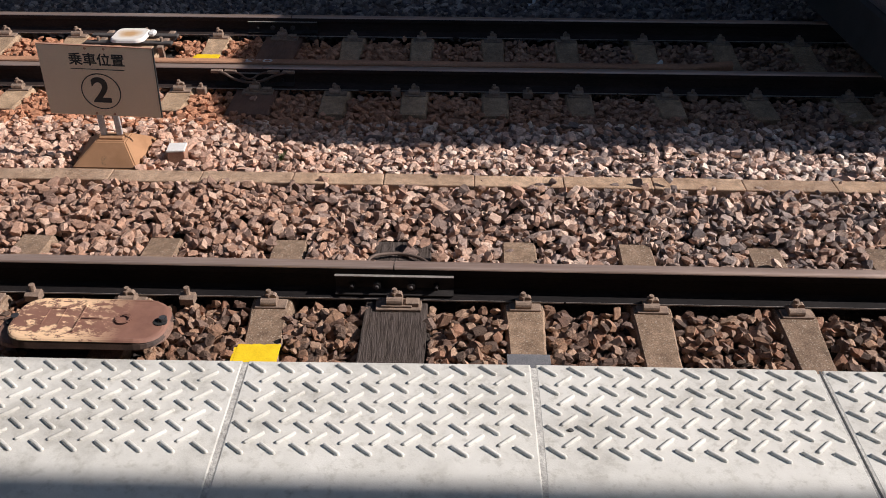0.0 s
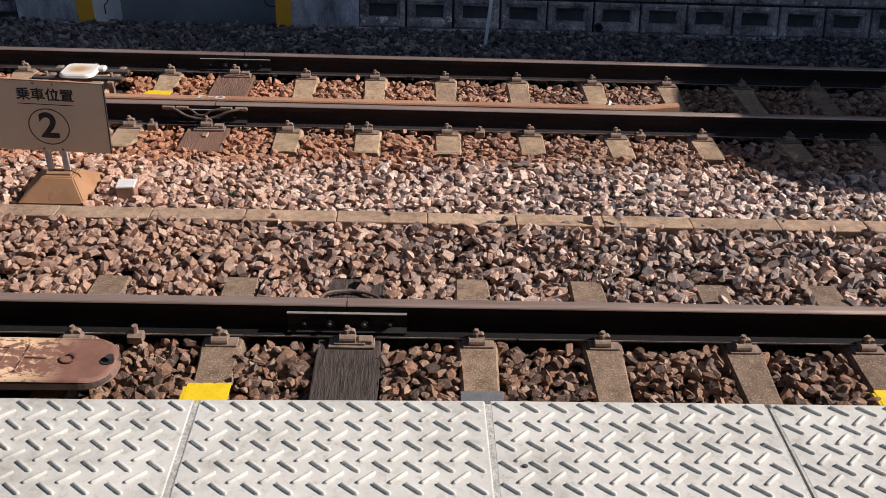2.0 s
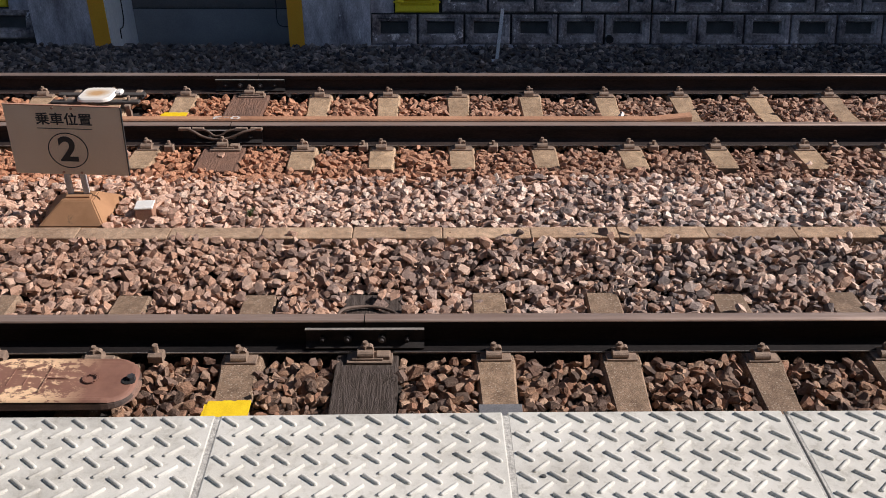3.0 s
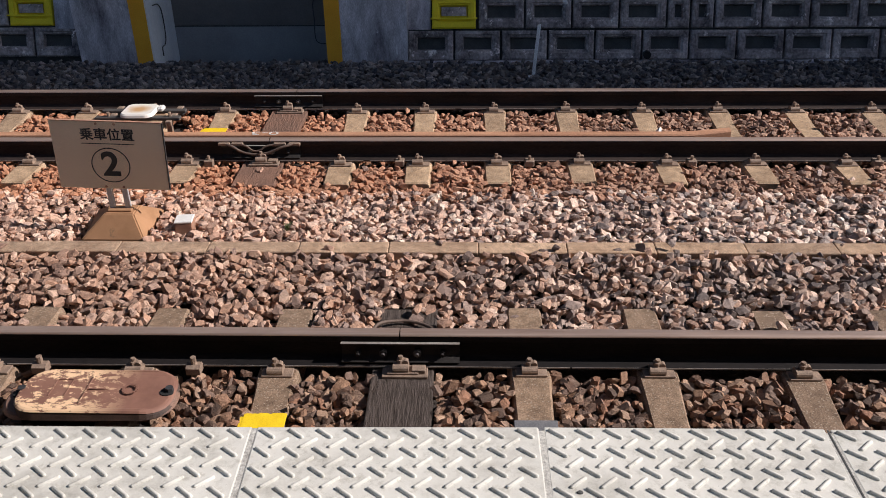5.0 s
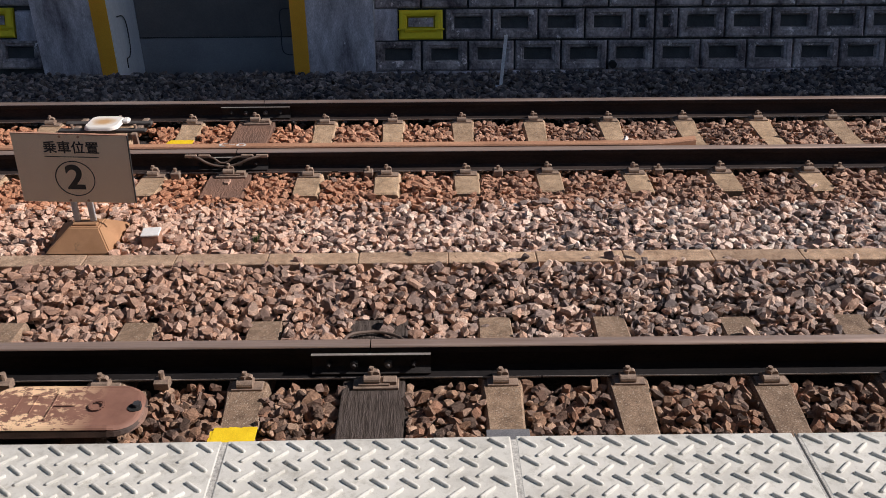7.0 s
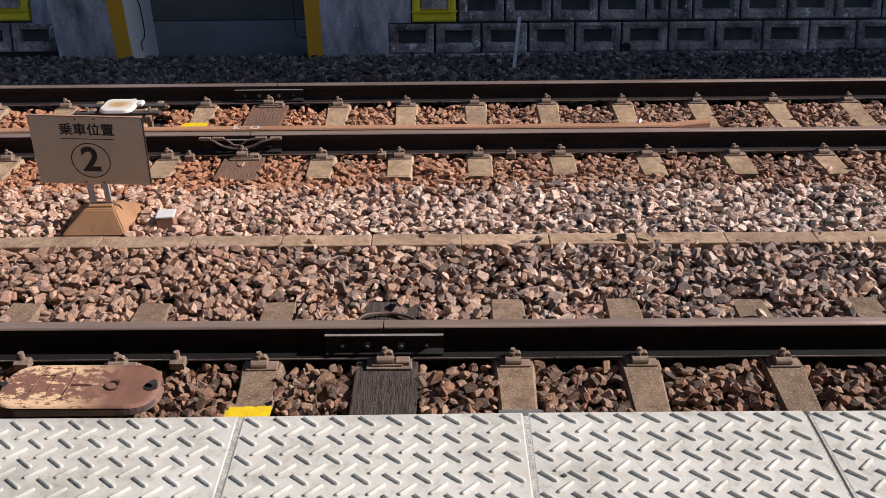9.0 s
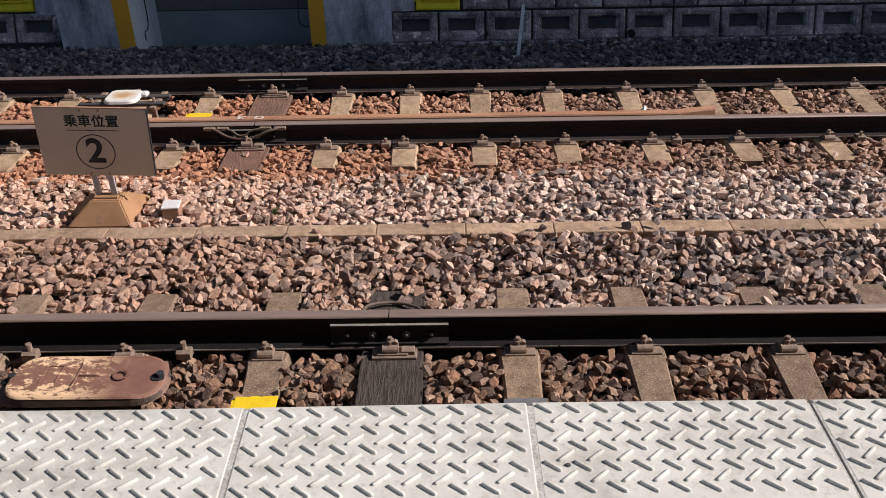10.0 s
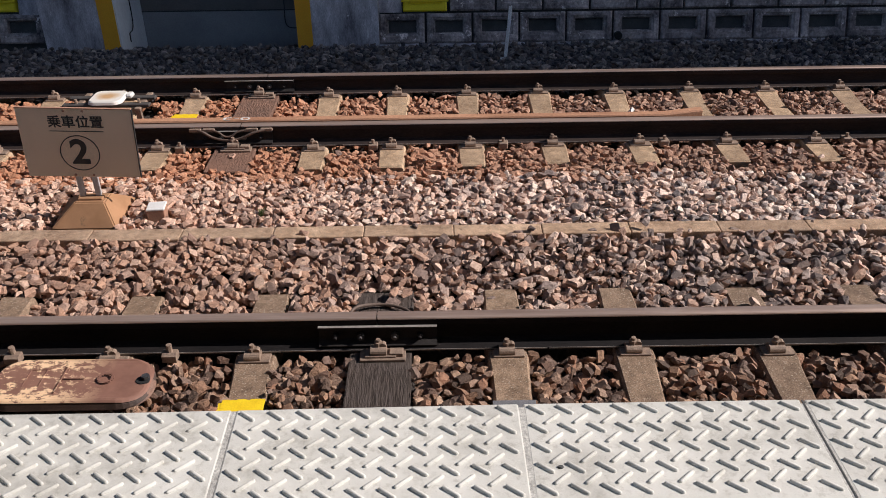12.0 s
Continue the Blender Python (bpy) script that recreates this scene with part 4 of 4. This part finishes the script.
PITCH, RISE, CROSS = 0.488, 0.3205, 2.622
full, half_block = block_mesh(PITCH, RISE, "block", M["block"]), block_mesh(PITCH / 2 - 0.002, RISE, "half_block", M["block"])
yellow_block = block_mesh(PITCH - 0.01, RISE, "yellow_block", M["wall_yellow"])
lean = -math.degrees(math.atan(BATTER))
for row in range(9):
    z = -0.062 + RISE * math.cos(math.atan(BATTER)) * row
    shift = row % 2
    if shift:
        places = [(CROSS - PITCH * (4.5 - i) - PITCH, full) for i in range(5)] + [(CROSS - PITCH / 2, half_block), (CROSS, half_block)]
        places += [(CROSS + PITCH * (i + 0.5), full) for i in range(20)]
        places += [(-4.03 - PITCH * (i + 1), full) for i in range(5)]
        top = z + RISE * math.cos(math.atan(BATTER))
        for name, x0, x1 in (("wall_infill", -0.301, CROSS - PITCH * 5.5 - 0.004), ("wall_infill", -4.026, -3.774)):
            tagged(part(name, slope_box(x0, x1, z, top - 0.003, 0.002, 0.10), M["concrete_wall"]), "stained grey concrete filling beside the pier", "wall infill", kind="structure")
    else:
        places = [(CROSS + PITCH * (i - 6), full) for i in range(27)] + [(-3.78 - PITCH * (i + 1), full) for i in range(5)]
    for x, me in places:
        yellow = row == 1 and (abs(x - CROSS + PITCH * 5.5) < 0.01 or abs(x + 4.03 + PITCH) < 0.01)
        ob = new("block", yellow_block if yellow else me)
        ob.parent = wall_blocks_ob if x > -1 else wall_left
        up = z if x > -1 else z + 0.05
        ob.matrix_basis = pose(x, wall_y(up) - (0.006 if yellow else 0), up, lean, 0, 0)
        if yellow:
            part("ledge", box(-0.004, PITCH - 0.006, -0.022, 0.004, 0.105, 0.122, 0.003), M["wall_yellow"], ob, "yellow painted ledge")
            part("recess_panel", box(0.108, PITCH - 0.118, 0.024, 0.036, 0.140, RISE - 0.088, 0.003), M["block"], ob, "bare grey concrete in the recess")


def grab_rail(x, y):
    pts = curve_points([(x, y - 0.24, 0.50), (x, y - 0.08, 0.47), (x, y, 0.36), (x, y, 0.12), (x, y - 0.06, 0.04), (x, y - 0.15, 0.03), (x, y - 0.16, -0.06)], 6)
    tagged(part("conduit_pipe", tube(pts, 0.006), M["pipe"], smooth=True), "thin dark conduit pipe on the recess wall", "pipe", "conduit pipes")


grab_rail(-2.965, 3.22)
pts = curve_points([(-1.20, 3.50, 0.9), (-1.20, 3.50, 0.5), (-1.36, 3.47, 0.44), (-1.37, 3.47, 0.2), (-1.36, 3.47, -0.02), (-1.20, 3.50, -0.06)], 6)
tagged(part("conduit_pipe", tube(pts, 0.006), M["pipe"], smooth=True), "thin dark conduit pipe on the recess wall", "pipe", "conduit pipes")
# a solid plug, coloured black for the dark inside the drain
hole = part("drain_pipe", cylinder(0.040, 0.10, (2.185, wall_y(0.0) + 0.01, 0.0), Matrix.Rotation(radians(90), 4, "X"), 16), M["black"])
tagged(hole, "black plug painted as the dark of a drain hole", "drain pipe")


def steel_post():
    p = empty("steel_post", pose(0.985, 2.27, -0.085, 0, 4.5, 0))
    tagged(p, "thin leaning galvanised steel post at the track side", "steel post")
    part("angle", extrude([(0, 0), (0.034, 0), (0.034, 0.005), (0.005, 0.005), (0.005, 0.034), (0, 0.034)], 0, 0.55), M["post"], p).matrix_basis = Matrix.Rotation(radians(-90), 4, "Y") @ Matrix.Rotation(radians(12), 4, "X")
    part("foot_plate", box(-0.075, 0.05, -0.045, 0.05, -0.03, 0.034, 0.003), M["post"], p)


steel_post()


# ---- ballast ----
def stone_shapes(count, seed):
    """Crushed stones: blocks split along random planes, so that they have a few broad faces and sharp edges."""
    r = random.Random(seed)
    out = []
    for _ in range(count):
        bm = box(-1, 1, -1, 1, -1, 1)
        for _ in range(r.randint(8, 10)):
            way = Vector((r.gauss(0, 1), r.gauss(0, 1), r.gauss(0, 1))).normalized()
            cut = bmesh.ops.bisect_plane(bm, geom=bm.verts[:] + bm.edges[:] + bm.faces[:], plane_co=way * r.uniform(0.74, 1.02), plane_no=way, clear_outer=True)
            bmesh.ops.contextual_create(bm, geom=[e for e in cut["geom_cut"] if isinstance(e, bmesh.types.BMEdge)])
        sx, sy, sz, skew = r.uniform(0.95, 1.35), r.uniform(0.66, 1.0), r.uniform(0.42, 0.78), r.uniform(-0.3, 0.3)
        for v in bm.verts:
            v.co = Vector(((v.co.x + skew * v.co.y) * sx, v.co.y * sy, v.co.z * sz))
        bmesh.ops.recalc_face_normals(bm, faces=bm.faces)
        bmesh.ops.triangulate(bm, faces=bm.faces)
        bm.verts.index_update()
        out.append((np.array([v.co[:] for v in bm.verts], dtype=np.float64), np.array([[v.index for v in f.verts] for f in bm.faces], dtype=np.int64)))
        bm.free()
    return out


SHAPES = stone_shapes(48, 11)


def turns(n, r, flat):
    """n random rotations, the stones lying flat for the greater part."""
    def about(axis, a):
        c, s, m = np.cos(a), np.sin(a), np.zeros((n, 3, 3))
        i, j = [(1, 2), (2, 0), (0, 1)][axis]
        m[:, axis, axis] = 1
        m[:, i, i] = m[:, j, j] = c
        m[:, i, j], m[:, j, i] = -s, s
        return m
    return about(2, r.uniform(0, 6.283, n)) @ about(0, r.normal(0, flat, n)) @ about(1, r.normal(0, flat, n)) @ about(2, r.uniform(0, 6.283, n))


def packed(x0, x1, y0, y1, gap, r):
    """Places side by side, a gap apart, in uneven rows."""
    rows, cols = int((y1 - y0) / (gap * 0.866)) + 1, int((x1 - x0) / gap) + 1
    i, j = np.meshgrid(np.arange(cols), np.arange(rows))
    x = x0 + gap * (i + 0.5 * (j % 2)) + r.normal(0, 0.24 * gap, i.shape)
    y = y0 + gap * 0.866 * j + r.normal(0, 0.24 * gap, i.shape)
    return x.ravel(), y.ravel()


def ballast(name, singles, x0, x1, y0, y1, gap, size, height, blocked, label, seed, flat=0.5, near=None):
    """Loose stones over a strip in two layers, gap apart: height(x, y) is their level, blocked(x, y, r) tells where none can lie."""
    r = np.random.RandomState(seed)
    layers = [packed(x0, x1, y0, y1, gap, r) for _ in range(2)]
    deep = np.concatenate([np.full(len(layer[0]), k * 0.75 * size) for k, layer in enumerate(layers)])
    x, y = (np.concatenate([layer[a] for layer in layers]) for a in (0, 1))
    keep = (y > y0) & (y < y1) & ((deep > 0) | (r.uniform(0, 1, len(x)) > 0.20))
    x, y, deep = x[keep], y[keep], deep[keep]
    n = len(x)
    radius = size * np.exp(np.clip(r.normal(0, 0.24, n), -0.5, 0.36)) * 0.5
    free = ~blocked(x, y, radius)
    x, y, radius, deep = x[free], y[free], radius[free], deep[free]
    n = len(x)
    z = height(x, y) + r.normal(-0.005, 0.014, n) - deep - 0.2 * radius
    kind = r.randint(0, len(SHAPES), n)
    turn = turns(n, r, flat)
    loose = np.zeros(n, bool)
    if near:
        inside = np.nonzero((x > near[0]) & (x < near[1]) & (y > near[2]) & (y < near[3]))[0]
        loose[inside[np.argsort(-z[inside])][:300]] = True
    verts, faces, start = [], [], 0
    for k, (v, f) in enumerate(SHAPES):
        who = np.nonzero((kind == k) & ~loose)[0]
        if not len(who):
            continue
        p = np.einsum("nij,vj->nvi", turn[who], v) * radius[who][:, None, None] + np.stack([x, y, z], 1)[who][:, None, :]
        verts.append(p.reshape(-1, 3))
        faces.append((f[None] + start + len(v) * np.arange(len(who))[:, None, None]).reshape(-1, 3))
        start += len(v) * len(who)
    verts, faces = np.concatenate(verts), np.concatenate(faces)
    me = bpy.data.meshes.new(name)
    me.vertices.add(len(verts))
    me.vertices.foreach_set("co", verts.ravel())
    me.loops.add(faces.size)
    me.loops.foreach_set("vertex_index", faces.ravel())
    me.polygons.add(len(faces))
    me.polygons.foreach_set("loop_start", np.arange(0, faces.size, 3))
    me.materials.append(M[singles])
    me.update(calc_edges=True)
    me.validate()
    me.shade_flat()
    heap = tagged(new(name, me), label, "ballast", kind="stuff")
    shared = {}
    for i in np.nonzero(loose)[0]:
        k = int(kind[i])
        if k not in shared:
            shared[k] = bpy.data.meshes.new("stone")
            shared[k].from_pydata(SHAPES[k][0].tolist(), [], SHAPES[k][1].tolist())
            shared[k].materials.append(M[singles + "_single"])
        ob = new("stone", shared[k])
        ob.parent = heap
        ob.matrix_basis = Matrix.LocRotScale((x[i], y[i], z[i]), Matrix(turn[i].tolist()).to_quaternion(), (radius[i],) * 3)
    return heap


def on_sleepers(places, tie_x, y0, y1):
    def blocked(x, y, r):
        hit = np.zeros(len(x), bool)
        for p in places:
            hit |= (np.abs(x - p) < 0.088 + 0.55 * r) & (y > y0) & (y < y1)
        return hit | ((np.abs(x - tie_x) < 0.145 + 0.55 * r) & (y > y0) & (y < y1))
    return blocked


near_tied = on_sleepers(NEAR_SLEEPERS, 0.013, -4.15, -1.985)
far_tied = on_sleepers(FAR_SLEEPERS, -1.215, -0.47, 1.62)
near_foot = lambda y, rail, r: np.abs(y - rail) < 0.070 + 0.6 * r


def in_box(x, y, r, x0, x1, y0, y1):
    return (x > x0 - 0.6 * r) & (x < x1 + 0.6 * r) & (y > y0 - 0.6 * r) & (y < y1 + 0.6 * r)


def block_near(x, y, r):
    return near_tied(x, y, r) | near_foot(y, RAIL_B, r) | near_foot(y, RAIL_A, r) | in_box(x, y, r, -1.72, -1.14, -3.05, -2.80)


def block_mid(x, y, r):
    return near_tied(x, y, r) | far_tied(x, y, r) | near_foot(y, RAIL_B, r) | near_foot(y, RAIL_C, r) | in_box(x, y, r, -9, 9, -1.488, -1.350) | in_box(x, y, r, -2.17, -1.71, -1.36, -0.85) | in_box(x, y, r, -1.55, -1.435, -1.215, -1.10)


def block_far(x, y, r):
    return far_tied(x, y, r) | near_foot(y, RAIL_C, r) | near_foot(y, RAIL_D, r) | ((y > 0.15 - r) & (y < 0.28 + r) & (x < 2.4) & (np.abs(y - 0.2) < 0.03 + r * 0.6)) | in_box(x, y, r, -2.80, -2.05, 0.66, 0.95)


def wave(x, y):
    return 0.010 * np.sin(2.1 * x + 1.3 * y) + 0.008 * np.sin(5.3 * x - 3.7 * y + 1.0)


near_level = lambda x, y: -0.030 + 0.6 * wave(x, y)
mid_level = lambda x, y: np.interp(y, [-2.45, -2.02, -1.85, -1.55, -1.30, -0.75, -0.45, -0.1], [-0.020, -0.004, 0.026, 0.050, 0.040, 0.042, 0.030, 0.012]) + 0.5 * wave(x, y)
far_level = lambda x, y: np.interp(y, [0.0, 1.0, 1.3, 2.0, 2.9], [0.0, 0.006, 0.020, -0.01, -0.070]) + 0.5 * wave(x, y)

ballast("ballast_near", "stone_gauge", -4.4, 5.2, -3.60, -2.56, 0.044, 0.048, near_level, block_near, "red-brown crushed stone between the near rails", 21, near=(-0.55, 1.9, -3.05, -2.57))
ballast("ballast_edge", "stone_gauge", -4.4, 5.2, -4.52, -3.72, 0.054, 0.054, near_level, block_near, "red-brown crushed stone below the platform edge", 28)
ballast("ballast_shoulder", "stone_mid", -4.4, 5.2, -2.46, -1.49, 0.044, 0.048, mid_level, block_mid, "mixed brown and grey crushed stone beside the near track", 22, near=(-0.7, 1.7, -2.30, -1.75))
ballast("ballast_middle", "stone_pale", -4.8, 5.6, -1.345, -0.60, 0.042, 0.046, mid_level, block_mid, "pale pinkish-tan crushed stone between the tracks", 23, flat=0.34, near=(-0.9, 1.7, -1.33, -0.9))
ballast("ballast_rusty", "stone_rust", -5.0, 5.8, -0.72, -0.06, 0.042, 0.045, mid_level, block_mid, "rust-tinted crushed stone beside the far track", 24, flat=0.34)
ballast("ballast_far", "stone_rust", -5.2, 6.0, 0.06, 1.08, 0.043, 0.045, far_level, block_far, "rust-brown crushed stone between the far rails", 25, flat=0.34)
ballast("ballast_wallside", "stone_shade", -5.4, 6.2, 1.18, 2.84, 0.047, 0.047, far_level, block_far, "grey crushed stone along the retaining wall, toned down for its shade", 26)
recess = lambda x, y, r: np.zeros(len(x), bool)
ballast("ballast_recess", "stone_shade", -2.97, -1.16, 2.84, 3.53, 0.050, 0.050, lambda x, y: np.interp(y, [2.84, 3.1, 3.5], [-0.10, -0.22, -0.28]) + 0 * x, recess, "grey crushed stone on the recess floor, toned down for its shade", 27)


none = lambda x, y, r: np.zeros(len(x), bool)
ballast("ballast_spill", "stone_mid", 0.5, 5.2, -1.485, -1.355, 0.183, 0.050, lambda x, y: 0.088 + 0 * x, none, "loose stones lying on the buried kerb", 31)
ballast("ballast_spill", "stone_mid", -4.0, 0.5, -1.485, -1.355, 0.471, 0.046, lambda x, y: 0.088 + 0 * x, none, "loose stones lying on the buried kerb", 32)
ballast("ballast_scatter", "stone_mid", -0.14, 0.16, -2.30, -2.03, 0.135, 0.055, lambda x, y: 0.028 + 0 * x, none, "loose stones on the end of the wooden sleeper", 33)
ballast("ballast_scatter", "stone_pale", -4.6, 5.4, -0.40, -0.17, 0.577, 0.050, lambda x, y: 0.070 + 0 * x, none, "loose stones on the sleeper ends", 34)
ballast("ballast_scatter", "stone_mid", -4.2, 5.0, -2.36, -2.03, 0.577, 0.046, lambda x, y: 0.030 + 0 * x, none, "loose stones on the sleeper ends", 35)


def weed():
    """A small green tuft among the stones."""
    r = random.Random(3)
    bm = bmesh.new()
    for _ in range(16):
        a, h, lean_out = r.uniform(0, math.tau), r.uniform(0.03, 0.06), r.uniform(0.015, 0.05)
        o = Vector((r.uniform(-0.015, 0.015), r.uniform(-0.015, 0.015), 0))
        side = Vector((-math.sin(a), math.cos(a), 0)) * 0.0035
        tip = o + Vector((math.cos(a) * lean_out, math.sin(a) * lean_out, h))
        midp = o + Vector((math.cos(a) * lean_out * 0.35, math.sin(a) * lean_out * 0.35, h * 0.6))
        v = [bm.verts.new(q) for q in (o - side, o + side, midp + side, midp - side, tip)]
        bm.faces.new((v[0], v[1], v[2], v[3]))
        bm.faces.new((v[3], v[2], v[4]))
    ob = part("weed", bm, two_tone("weed_green", (0.07, 0.12, 0.03), (0.13, 0.20, 0.06), 30, 0.7))
    ob.location = (-0.83, -1.17, 0.035)
    tagged(ob, "tiny green weed growing between the stones", "weed")


weed()
chip = bmesh.new()
for p in ((-0.05, -0.03, 0), (0.05, -0.035, 0), (0.035, 0.03, 0), (-0.03, 0.035, 0), (0.012, 0.0, 0.06), (0.03, -0.01, 0.045)):
    chip.verts.new(p)
bmesh.ops.convex_hull(chip, input=list(chip.verts))
chip_ob = part("white_stone", chip, M["white"])
chip_ob.matrix_basis = pose(1.885, 0.62, 0.016, 0, 0, 40) @ Matrix.Scale(0.6, 4)
tagged(chip_ob, "pale chipped stone lying on a far sleeper", "stone")


# ---- the departing train ----
ROOF_END = 3.40                      # place of the rear roof edge at the start


def train_set():
    """Two cars of a commuter train, rear end at x = 0, on the far track."""
    t = empty("commuter_train", pose(ROOF_END, FAR_MID, FAR_HEAD))
    tagged(t, "stainless-steel commuter train leaving on the far track", "train")
    for k in range(2):
        x0 = k * 20.3
        side = [(-1.38, 0.98), (-1.40, 1.2), (-1.40, 2.85), (-1.36, 3.12), (-1.22, 3.32), (-0.95, 3.47), (-0.5, 3.57), (0.0, 3.60)]
        sec = side + [(-y, z) for y, z in reversed(side[:-1])]
        body = part("car_body", extrude(sec, x0, x0 + 19.8), M["train_steel"], t, "brushed stainless-steel car body")
        part("underframe", box(x0 + 0.02, x0 + 19.78, -1.25, 1.25, 0.80, 0.979), M["train_dark"], t)
        part("equipment_box", box(x0 + 5.6, x0 + 14.2, -1.2, 1.2, 0.30, 0.799, 0.03), M["train_dark"], t)
        for y in (-1.404, 1.404):
            for n in range(4):
                d = x0 + 2.6 + n * 4.7
                door = part("door", box(d - 0.65, d + 0.65, min(y, y * 0.995), max(y, y * 0.995), 1.10, 2.95), M["train_steel"], t)
                for s in (-0.33, 0.33):
                    part("door_window", box(d + s - 0.22, d + s + 0.22, y - 0.004, y + 0.004, 1.85, 2.65), M["glass"], door)
                if n < 3:
                    part("window", box(d + 1.2, d + 3.5, y - 0.006, y + 0.002, 1.80, 2.68), M["glass"], t)
        for b in (3.0, 16.8):
            bogie = part("bogie", box(x0 + b - 1.5, x0 + b + 1.5, -0.95, 0.95, 0.45, 0.80, 0.04), M["train_dark"], t)
            for dx in (-1.05, 1.05):
                for y in (-0.566, 0.566):
                    part("wheel", cylinder(0.43, 0.12, (x0 + b + dx, y, 0.433), Matrix.Rotation(radians(90), 4, "X"), 32), M["train_dark"], bogie)
        for n in range(3):
            part("roof_unit", box(x0 + 3.5 + n * 5.6, x0 + 6.0 + n * 5.6, -0.75, 0.75, 3.5, 3.72, 0.05), M["train_roof"], t)
    cab = extrude([(-1.38, 0.45), (-1.40, 1.2), (-1.40, 2.3), (1.40, 2.3), (1.40, 1.2), (1.38, 0.45)], -0.16, -0.004)
    part("cab_front", cab, M["train_steel"], t, "flat steel driving end")
    part("skirt", box(-0.20, 0.10, -1.30, 1.30, 0.09, 0.449, 0.02), M["train_dark"], t, "dark skirt under the driving end")
    part("cab_window", box(-0.172, -0.161, -1.15, 1.15, 1.75, 2.25), M["glass"], t)
    part("coupler", box(-0.75, -0.22, -0.14, 0.14, 0.72, 1.0, 0.03), M["train_dark"], t)
    for y in (-0.95, 0.95):
        part("tail_lamp", cylinder(0.09, 0.03, (-0.165, y, 1.35), Matrix.Rotation(radians(90), 4, "Y"), 16), M["glass"], t)
    return t


train = train_set()


def motions():
    """The train pulls away, gathering speed."""
    times = [0.0, 0.25, 0.5, 0.75, 1.0, 1.25, 1.5, 1.75, 2.0, 2.25, 2.5, 3.0, 3.5, 4.0, 5.0, 6.0, 7.0, 8.0, 9.0, 10.0, 11.0, 12.0]
    walk(train, [(t, pose(ROOF_END + 1.42 * t + 0.30 * t * t, FAR_MID, FAR_HEAD)) for t in times])


motions()
